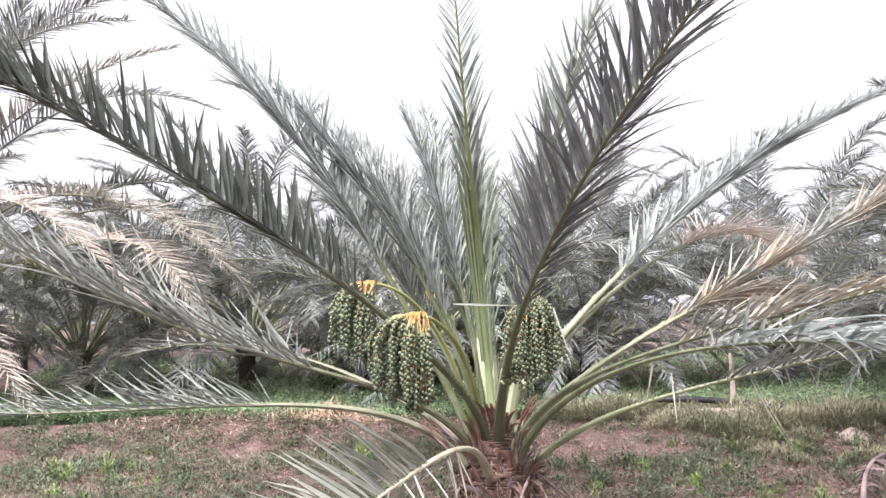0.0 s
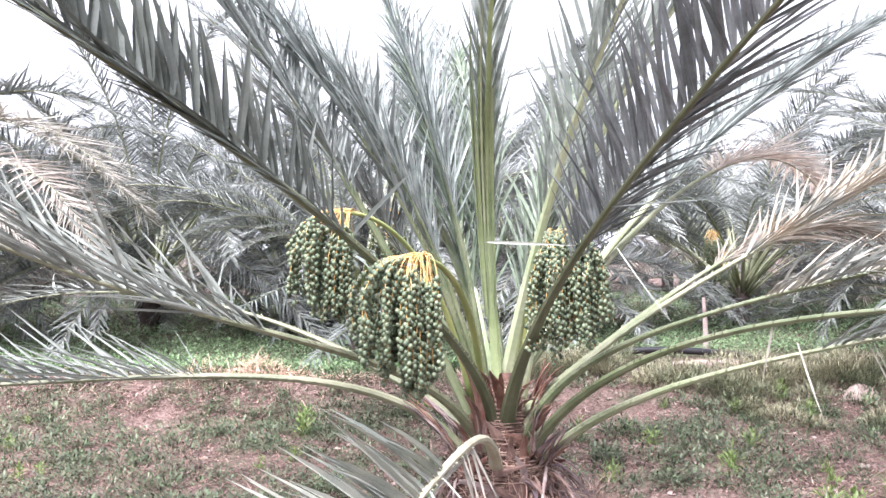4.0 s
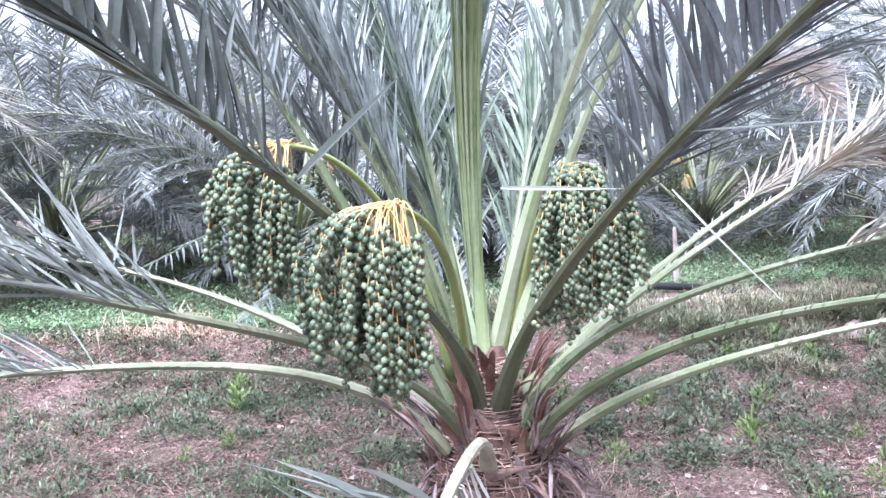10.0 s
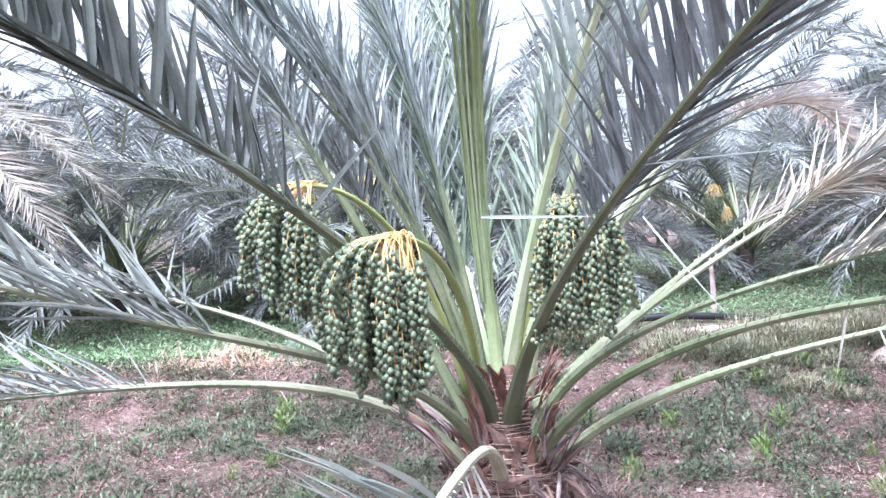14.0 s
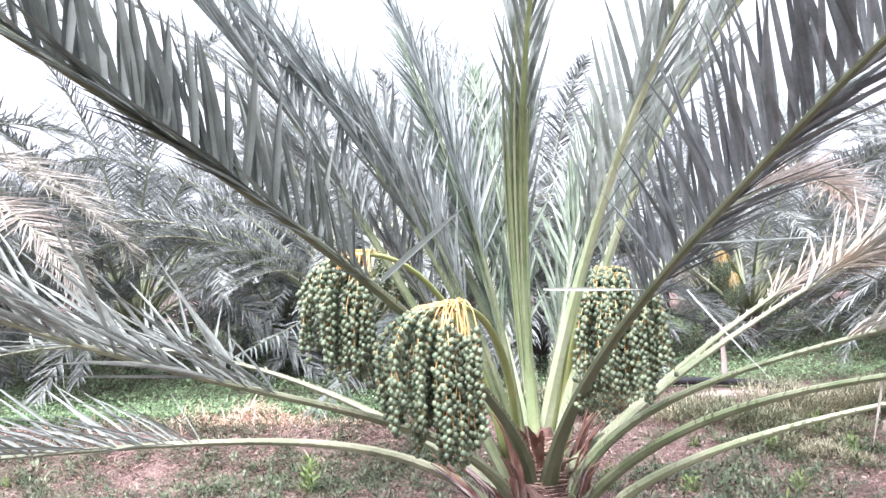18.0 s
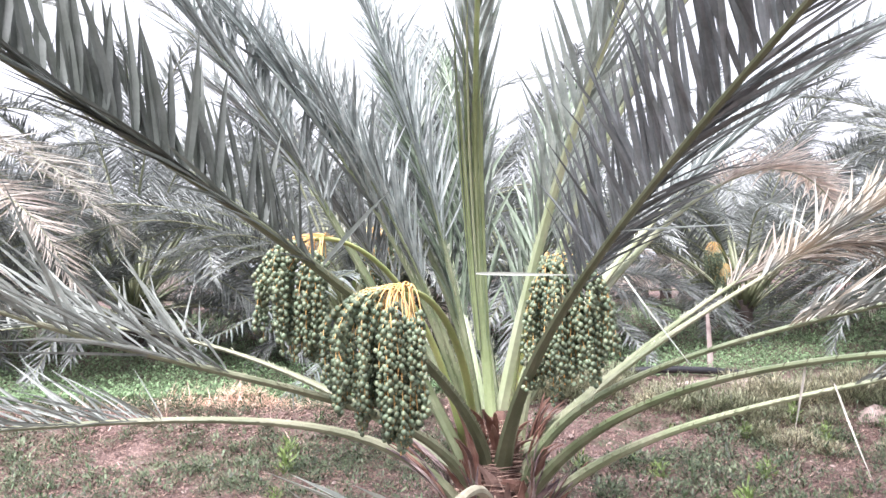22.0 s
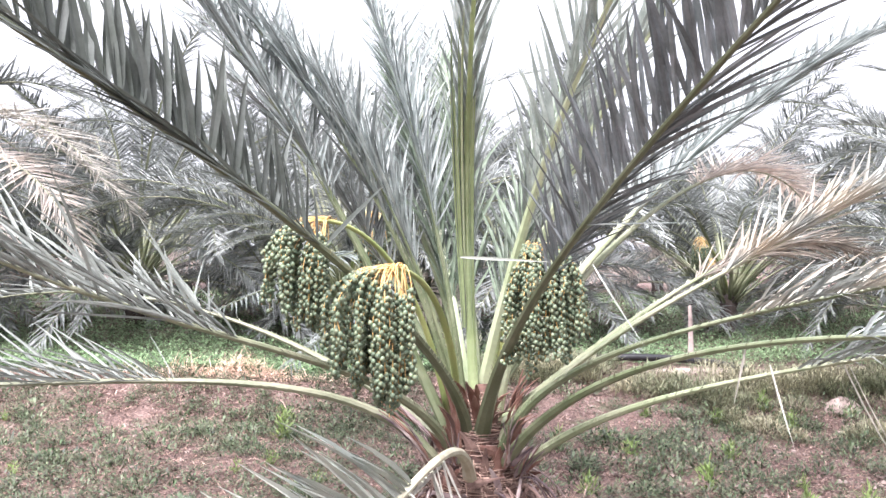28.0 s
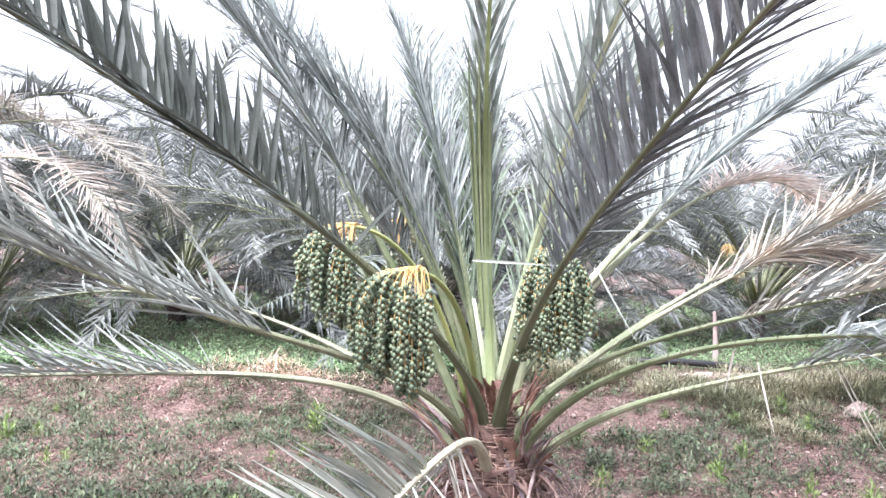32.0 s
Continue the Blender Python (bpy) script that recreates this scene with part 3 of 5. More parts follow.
frond(palm, [(0.38, 4.96, 0.61), (1.10, 5.49, 1.56), (2.11, 5.97, 2.27), (3.22, 6.53, 2.80)], first=0.32, end=1.05, pairs=150, clump=0.4, roll=5, long=0.52, width=0.032, vee=(40, 26), lean=(34, 20), leaf=LEAF_MID, single=True, stem=PETIOLE_PALE)
frond(palm, [(0.30, 5.00, 0.60), (0.12, 5.40, 1.50), (-0.35, 5.85, 2.20), (-0.80, 6.30, 2.60)], first=0.30, pairs=70, long=0.48, lean=(28, 16), stem=PETIOLE, leaf=LEAF_PALE, clump=0.5)
frond(palm, [(0.33, 5.02, 0.62), (0.28, 5.50, 1.60), (0.22, 6.10, 2.25), (0.12, 6.70, 2.70)], first=0.28, pairs=70, long=0.48, lean=(28, 16), stem=PETIOLE, leaf=LEAF_PALE, clump=0.5)
frond(palm, [(0.37, 5.00, 0.60), (0.60, 5.50, 1.50), (0.92, 6.00, 2.00), (1.30, 6.50, 2.30)], first=0.30, pairs=70, long=0.46, lean=(30, 16), stem=PETIOLE, leaf=LEAF_PALE, clump=0.5)
# paler fronds that fill the fan behind
for fan in ([(0.25, 4.98, 0.58), (0.00, 5.25, 1.45), (-0.40, 5.60, 2.10), (-0.85, 6.00, 2.55)], [(0.22, 4.95, 0.56), (-0.12, 5.15, 1.35), (-0.60, 5.45, 1.90), (-1.05, 5.80, 2.25)]):
    frond(palm, fan, first=0.26, foot=0.046, stem_mid=0.020, pairs=90, long=0.48, width=0.020, lean=(36, 20), jitter=1.4, leaf=LEAF_PALE, clump=0.5)
# inner fronds whose green leaflets stand almost upright behind the stalks
for inner in ([(0.29, 5.02, 0.58), (0.18, 5.20, 1.20), (0.02, 5.42, 1.90), (-0.16, 5.75, 2.45)], [(0.31, 5.03, 0.58), (0.30, 5.25, 1.20), (0.26, 5.50, 1.80), (0.20, 5.85, 2.30)],
              [(0.36, 5.02, 0.58), (0.50, 5.20, 1.15), (0.66, 5.45, 1.70), (0.85, 5.80, 2.15)]):
    frond(palm, inner, first=0.22, foot=0.046, stem_mid=0.024, pairs=56, long=0.46, width=0.024, lean=(20, 12), jitter=1.4, leaf=LEAF_GREEN, clump=0.6)
# slender stalks between the front bunch and the spear
for stalk in ([(0.26, 4.92, 0.50), (0.14, 4.86, 1.05), (-0.10, 4.88, 1.60), (-0.50, 4.95, 2.15)], [(0.27, 4.94, 0.52), (0.20, 4.95, 1.20), (0.04, 5.05, 1.85), (-0.22, 5.20, 2.50)]):
    frond(palm, stalk, first=0.42, foot=0.048, stem_mid=0.019, pairs=60, long=0.44, width=0.020, lean=(26, 16), jitter=1.3, leaf=LEAF_MID, single=True, clump=0.5)
# dead frond with a bent tip
frond(palm, [(0.40, 4.98, 0.61), (1.20, 5.55, 1.61), (2.08, 6.13, 2.05), (2.67, 6.71, 1.56)], first=0.50, pairs=150, long=0.36, width=0.016, stem=PETIOLE_PALE, leaf=LEAF_DRY,
      droop=0.12, vee=(30, 10), lean=(46, 28), clump=0.9, jitter=1.3, label="dead frond with pinkish-brown shrivelled leaflets")
# low fronds
frond(palm, [(0.42, 4.86, 0.42), (0.76, 4.88, 0.91), (1.58, 4.91, 1.21), (2.46, 5.07, 1.71)], first=0.60, end=1.25, pairs=130, clump=0.8, stem=PETIOLE_PALE, long=0.44, width=0.018, lean=(30, 16), leaf=LEAF_TURNING, single=True)
frond(palm, [(0.40, 4.91, 0.47), (1.13, 5.03, 1.01), (1.68, 5.26, 1.43), (2.35, 5.47, 1.29)], first=0.50, pairs=130, clump=1.0, long=0.40, width=0.014, stem=PETIOLE_PALE, leaf=LEAF_BUFF, droop=0.22, vee=(20, 5), lean=(24, 12), jitter=1.3,
      label="drying frond with pale pinkish leaflets")
frond(palm, [(0.43, 4.85, 0.39), (0.59, 4.81, 0.84), (1.23, 4.34, 1.02), (2.06, 3.77, 1.26)], first=0.66, end=1.3, pairs=100, width=0.018, clump=0.7, droop=0.28, lean=(40, 22), leaf=LEAF_TURNING, single=True)
frond(palm, [(0.44, 4.81, 0.33), (0.66, 4.35, 0.87), (1.15, 3.56, 1.10), (1.64, 2.69, 1.07)], first=0.72, end=1.3, pairs=84, width=0.018, clump=0.7, droop=0.28, lean=(36, 20), leaf=LEAF_MID, single=True)
frond(palm, [(0.50, 4.87, 0.28), (0.86, 4.63, 0.71), (1.51, 4.17, 0.84), (2.26, 3.67, 1.07)], first=0.62, end=1.2, pairs=64, width=0.015, clump=0.7, leaf=LEAF_PALE, single=True, droop=0.35, stem=PETIOLE_PALE)
frond(palm, [(0.225, 4.81, 0.34), (-0.01, 4.53, 0.93), (-0.78, 4.18, 0.80), (-1.96, 3.94, 1.49)], first=0.55, end=1.25, pairs=72, long=0.60, width=0.017, single=True, clump=0.7, leaf=LEAF_PALE, stem=PETIOLE_OLIVE, vee=(52, 38), vee_b=(70, 50), lean=(36, 18), lean_b=(24, 14), stem_mid=0.030, jitter=1.5)
frond(palm, [(0.20, 4.90, 0.40), (-0.49, 5.13, 0.90), (-1.27, 5.39, 1.11), (-2.08, 5.66, 0.99)], first=0.50, end=1.1, pairs=50, width=0.018, single=True, clump=0.8, stem=PETIOLE_OLIVE, leaf=LEAF_PALE, jitter=1.5, both=(0.6, 1))
frond(palm, [(0.16, 4.87, 0.31), (-0.23, 4.92, 0.83), (-1.24, 4.81, 0.65), (-2.60, 4.70, 0.65)], first=0.55, end=1.2, pairs=64, clump=0.8, long=0.50, width=0.014, stem=PETIOLE_OLIVE, stem_mid=0.032, single=True, leaf=LEAF_PALE, vee=(50, 36), lean=(38, 20), jitter=1.5)
# broken frond bent over to the ground in front
HOOK = [(0.285, 4.77, 0.27), (0.216, 4.354, 0.689), (-0.018, 3.709, 0.448), (-0.406, 2.707, 0.319)]
broken = frond(palm, HOOK, first=0.97, end=1.0, pairs=3, long=0.3, foot=0.062, stem_mid=0.032, roll=-25, stem=PETIOLE_DRY, leaf=LEAF_BLEACHED, label="broken frond bent over with bleached leaflets")
for k in range(48):
    # leaflets of one side stand up towards the open ground, short ones hang on the other
    u = 0.55 + 0.45 * k / 47
    b = bezier(HOOK, [u])[0]
    reach = np.array([np.interp(u, [0.55, 0.64, 0.72, 0.80, 1.0], c) for c in ([-0.24, -0.27, -0.30, -0.32, -0.34], [-0.28, -0.28, -0.22, -0.16, -0.10], [0.24, 0.28, 0.26, 0.22, 0.15])])
    tip = b + reach * rng.uniform(0.80, 1.10) + rng.normal(0, 0.022, 3)
    if k == 4:
        tip = np.array([-0.352, 3.317, 0.814])
    elif k == 8:
        tip = np.array([-0.324, 3.60, 0.690])
    elif k % 5 == 2:
        tip = b + np.array([rng.uniform(0.02, 0.2), rng.uniform(-0.3, -0.1), rng.uniform(-0.26, 0.06)])
    ln = np.linalg.norm(tip - b)
    dr = rng.uniform(0.04, 0.14)
    g = Geo()
    leaflet(g, b, tip - b + UP * dr * ln, np.array([0.25, -0.6, 0.7]) + rng.normal(0, 0.3, 3), ln, rng.uniform(0.018, 0.031) * (0.5 if k % 5 == 2 else 1), dr, rng.uniform(0.5, 1.2), rng.normal(0, 0.05))
    part("leaflet", g, LEAF_BLEACHED, broken, smooth=False)
for k in range(11):
    # narrow leaflets folded along the bent stem, and a few that hang below the bend
    u = rng.uniform(0.34, 0.50)
    b = bezier(HOOK, [u])[0] + rng.normal(0, 0.012, 3)
    tip = bezier(HOOK, [min(u + rng.uniform(0.16, 0.30), 0.9)])[0] + rng.normal(0, 0.035, 3) if k < 6 else b + np.array([rng.uniform(0.03, 0.12), rng.uniform(-0.12, 0.0), -rng.uniform(0.16, 0.28)])
    g = Geo()
    leaflet(g, b, tip - b, np.array([0.4, -0.8, 0.3]) + rng.normal(0, 0.3, 3), np.linalg.norm(tip - b), rng.uniform(0.008, 0.016), 0.04, 0.6, rng.normal(0, 0.04))
    part("leaflet", g, LEAF_CREAM, broken, smooth=False)


# ---- date bunches ----
def date_mesh(name, mats):
    g = Geo()
    rings, sides = 5, 8
    verts, faces = [(0, 0, 0.0122)], []
    for i in range(1, rings + 1):
        a = math.pi * i / (rings + 1)
        for j in range(sides):
            b = 2 * math.pi * j / sides
            verts.append((0.0114 * math.sin(a) * math.cos(b), 0.0114 * math.sin(a) * math.sin(b), 0.0122 * math.cos(a)))
    verts.append((0, 0, -0.0122))
    for j in range(sides):
        faces.append((0, 1 + j, 1 + (j + 1) % sides))
        faces.append((len(verts) - 1, 1 + (rings - 1) * sides + (j + 1) % sides, 1 + (rings - 1) * sides + j))
        for i in range(rings - 1):
            a, b = 1 + i * sides, 1 + (i + 1) * sides
            faces.append((a + j, b + j, b + (j + 1) % sides, a + (j + 1) % sides))
    g.add(verts, faces)
    cap = [(0.0030 * math.cos(2 * math.pi * j / 6), 0.0030 * math.sin(2 * math.pi * j / 6), 0.0117) for j in range(6)] + [(0, 0, 0.0150)]
    g.add(cap, [(j, (j + 1) % 6, 6) for j in range(6)], 1)
    return g, g.mesh(name, mats)


DATE_GEO, DATE_MESH = date_mesh("date", [DATE, CALYX])


def date_bunch(crown, stalk, strands, radius, low, skew, singles, label, shift=(0, 0), seed=1, parent=None, start=0.34, size=1.0, rise=0.0, bare=0.0):
    """A hanging cluster: yellow stalk, arching strands, and dates along each strand."""
    r = np.random.default_rng(seed)
    crown = np.array(crown, float)
    g = Geo()
    pts = bezier(stalk, np.linspace(0, 1, 16))
    tube(g, pts, np.linspace(0.034, 0.026, 16), np.linspace(0.022, 0.016, 16), None, 8)
    bunch = part("date_bunch", g, STALK, parent or palm, label)
    lines, far = Geo(), Geo()
    made = 0
    spots = []
    for i in range(strands):
        a = i * 2.399963 + r.normal(0, 0.15)
        # two thirds of the strands hang in the outer shell, in sprays with gaps between them
        shell = i % 3 != 0
        a += 0.12 * math.sin(7 * a)
        rr = radius * (r.uniform(0.72, 1.05) if shell else r.uniform(0.15, 0.70))
        d = np.array([math.cos(a), math.sin(a) * 0.85, 0])
        base = crown + np.array([shift[0], shift[1], 0]) * (rr / radius * 0.4 + 0.6)
        bottom = low + skew * d[0] * rr / radius + 0.10 * (rr / radius) ** 2 * r.uniform(0.5, 1.3) + r.normal(0, 0.03)
        top = crown[2] + rise * 0.6 - 0.03 - 0.05 * (rr / radius) + r.normal(0, 0.012)
        edge = base + d * rr
        way = unit(np.array(stalk[3], float) - np.array(stalk[2], float))
        root = crown + d * 0.01 - way * r.uniform(0, 0.09)
        c = [root, root + (edge - root) * r.uniform(0.3, 0.7) + UP * (r.uniform(0.0, 0.055) + rise) + way * r.uniform(-0.02, 0.03),
             np.array([edge[0] + r.normal(0, 0.015), edge[1] + r.normal(0, 0.015), top - 0.01 + r.normal(0, 0.02)]), np.array([edge[0] + r.normal(0, 0.012), edge[1] + r.normal(0, 0.012), crown[2] + (bottom - crown[2]) * 0.5])]
        q = np.concatenate([bezier(c, np.linspace(0, 1, 14)), [[c[3][0] + r.normal(0, 0.012), c[3][1] + r.normal(0, 0.012), bottom]]])
        tube(lines, q, [0.0042] * 15, [0.0030] * 15, None, 4)
        seg = np.linalg.norm(np.diff(q, axis=0), axis=1)
        dist = np.concatenate([[0], np.cumsum(seg)])
        s = dist[-1] * (start if rr > radius * 0.5 else start * 1.2) * r.uniform(0.75, 1.15) * (1 + bare * d[0])
        turn = r.uniform(0, 6)
        while s < dist[-1]:
            p = np.array([np.interp(s, dist, q[:, k]) for k in range(3)])
            turn += 2.1 + r.normal(0, 0.3)
            o = np.array([math.cos(turn), math.sin(turn), 0])
            if r.random() > 0.05:
                spots.append((p + o * r.uniform(0.0070, 0.0110) * size - UP * 0.006, o))
            s += r.uniform(0.0080, 0.0125) * size * (1 if r.random() > 0.05 else 3)
    part("strand_cluster", lines, STRAND, bunch, "thin orange fruit strands", kind="stuff")
    spots.sort(key=lambda e: e[0][1])
    base_v = np.array(DATE_GEO.v)
    for i, (p, o) in enumerate(spots):
        m = Matrix.Translation(p) @ Euler((-o[1] * r.uniform(0.1, 0.9), o[0] * r.uniform(0.1, 0.9), r.uniform(0, 6))).to_matrix().to_4x4() @ Matrix.Scale(r.uniform(0.74, 0.98) * size, 4)
        if i < singles:
            ob = new("date", DATE_MESH)
            ob.parent = bunch
            ob.matrix_basis = m
        else:
            mm = np.array(m)
            o2 = len(far.v)
            far.v.extend(list(base_v @ mm[:3, :3].T + mm[:3, 3]))
            far.f.extend([tuple(k + o2 for k in f) for f in DATE_GEO.f])
            far.k.extend(DATE_GEO.k)
    if far.v:
        part("fruit_mass", far, [DATE_JOINED, CALYX], bunch, "packed unripe green dates", kind="stuff")
    return bunch


date_bunch((-0.08, 4.15, 1.19), [(0.24, 4.94, 0.52), (0.20, 4.62, 1.02), (0.06, 4.30, 1.22), (-0.08, 4.15, 1.19)], 66, 0.158, 0.740, -0.075, 420,
           "heavy bunch of unripe green dates on orange strands", (-0.058, 0.0), 11, bare=0.22, start=0.28, size=0.92)
date_bunch((-0.36, 4.42, 1.37), [(0.20, 4.96, 0.50), (0.08, 4.80, 1.12), (-0.15, 4.55, 1.40), (-0.36, 4.42, 1.37)], 46, 0.130, 0.96, -0.07, 200,
           "bunch of unripe green dates under the large frond", (-0.068, 0.02), 12, size=0.92, start=0.26)
date_bunch((0.53, 4.42, 1.25), [(0.40, 4.98, 0.52), (0.46, 4.85, 1.10), (0.49, 4.55, 1.32), (0.53, 4.42, 1.25)], 54, 0.150, 0.82, 0.02, 280,
           "bunch of unripe green dates beside the central stalk", (0.02, 0.0), 13, start=0.07, size=0.88, rise=0.03)


def stray(name, a, b, width, material_, label, nrm=(0, -1, 0.3), droop=0.0, parent=None):
    """One loose leaflet from a to b."""
    g = Geo()
    a, b = np.array(a, float), np.array(b, float)
    leaflet(g, a, b - a + UP * droop * np.linalg.norm(b - a), np.array(nrm, float), np.linalg.norm(b - a), width, droop, 0.3)
    return part(name, g, material_, parent or palm, label, smooth=False)


stray("torn_leaflet", (0.167, 3.738, 1.242), (0.469, 3.827, 1.229), 0.0105, LEAF_BLEACHED, "pale torn leaflet lying across the stalks")
stray("bent_leaflet", (-0.27, 3.94, 1.275), (-0.055, 3.40, 1.45), 0.036, LEAF_SHADED_ONE, "dark leaflet bent across the frond", (-0.5, -0.6, 0.4))
stray("bent_leaflet", (0.64, 3.98, 1.22), (0.69, 3.49, 0.99), 0.007, LEAF_BLEACHED, "thin bleached leaflet hanging from a stalk", droop=-0.04)
stray("bent_leaflet", (0.545, 3.64, 1.345), (0.735, 3.143, 1.341), 0.024, LEAF_MID, "long grey leaflet standing out sideways", (0, -0.4, 1))
stray("dry_leaflet", (1.068, 3.70, 0.973), (1.030, 3.70, 0.779), 0.008, LEAF_CREAM, "dried strap-like leaflet hanging down", droop=-0.05)
stray("dry_leaflet", (1.146, 3.70, 0.916), (1.121, 3.45, 0.685), 0.007, LEAF_CREAM, "dried strap-like leaflet hanging down", droop=-0.1)
for k in range(7):
    u = rng.uniform(0.66, 0.98)
    b = bezier([(0.53, 4.86, 0.29), (0.86, 4.63, 0.71), (1.51, 4.17, 0.84), (2.26, 3.67, 1.07)], [u])[0]
    stray("dry_leaflet", b, b + np.array([rng.uniform(-0.05, 0.30), rng.uniform(-0.15, 0.1), -rng.uniform(0.25, 0.48)]), rng.uniform(0.004, 0.008), LEAF_CREAM,
          "dried strap-like leaflet hanging down", droop=-0.15)


# ---- ground ----
def height(x, y):
    """Ground level: soft swells, a step up to the field, and low ridges along it."""
    z = 0.035 * noise.noise(Vector((x * 0.7, y * 0.7, 3.1))) + 0.018 * noise.noise(Vector((x * 2.9, y * 2.9, 1.7)))
    z += 0.06 * math.exp(-((x - 0.33) ** 2 + (y - 4.96) ** 2) / 0.25)
    z += float(np.interp(y, [7.0, 8.3, 9.0], [0, 0.13, 0.15]))
    z += 0.10 * math.exp(-((y - 8.1 - 0.15 * math.sin(x * 1.3)) / 0.28) ** 2) * np.interp(x, [-4.5, -3.0, 0.2, 0.8], [0, 1, 1, 0.2])
    z += 0.07 * math.exp(-((y - 8.2) / 0.7) ** 2) * np.interp(x, [0.6, 1.4, 4.5, 6.5], [0, 1, 1, 0.2])
    return float(z) if abs(x) < 25 and -10 < y < 30 else (0.15 if y > 9 else 0.0)


def ground():
    xs = np.concatenate([[-900, -300, -100, -40, -20], np.arange(-10, -4, 0.25), np.arange(-4, 4.5, 0.055), np.arange(4.5, 10.1, 0.25), [20, 40, 100, 300, 900]])
    ys = np.concatenate([[-900, -300, -100, -30, -8], np.arange(-3, 2.4, 0.3), np.arange(2.4, 9.5, 0.055), np.arange(9.5, 20, 0.3), [26, 40, 100, 300, 900]])
    verts = []
    for y in ys:
        for x in xs:
            z = height(x, y)
            if -4 < x < 4.5 and 2.4 < y < 9.5:
                z += 0.026 * noise.noise(Vector((x * 6, y * 6, 0.3))) + 0.020 * noise.noise(Vector((x * 15, y * 15, 5.3)))
            verts.append((x, y, z))
    nx = len(xs)
    faces = [(j * nx + i, j * nx + i + 1, (j + 1) * nx + i + 1, (j + 1) * nx + i) for j in range(len(ys) - 1) for i in range(nx - 1)]
    g = Geo()
    g.add(verts, faces)
    ob = new("ground", g.mesh("ground", [SOIL]))
    tagged(ob, "bare pinkish-brown soil with patches of low weeds", "ground", kind="structure")


ground()


def sprinkle(name, material_, p, way, length, width, label, category):
    """Many small pointed leaves as one mesh."""
    n = len(p)
    way = way / np.linalg.norm(way, axis=1)[:, None]
    sd = np.cross(way, UP)
    sd /= np.linalg.norm(sd, axis=1)[:, None] + 1e-6
    sd *= (width / 2)[:, None]
    ln = way * length[:, None]
    v = np.stack([p, p + ln * 0.45 + sd, p + ln, p + ln * 0.45 - sd], 1).reshape(-1, 3)
    me = bpy.data.meshes.new(name)
    me.from_pydata(v.tolist(), [], np.arange(4 * n).reshape(-1, 4).tolist())
    me.materials.append(material_)
    me.update()
    return tagged(new(name, me), label, category, kind="stuff")


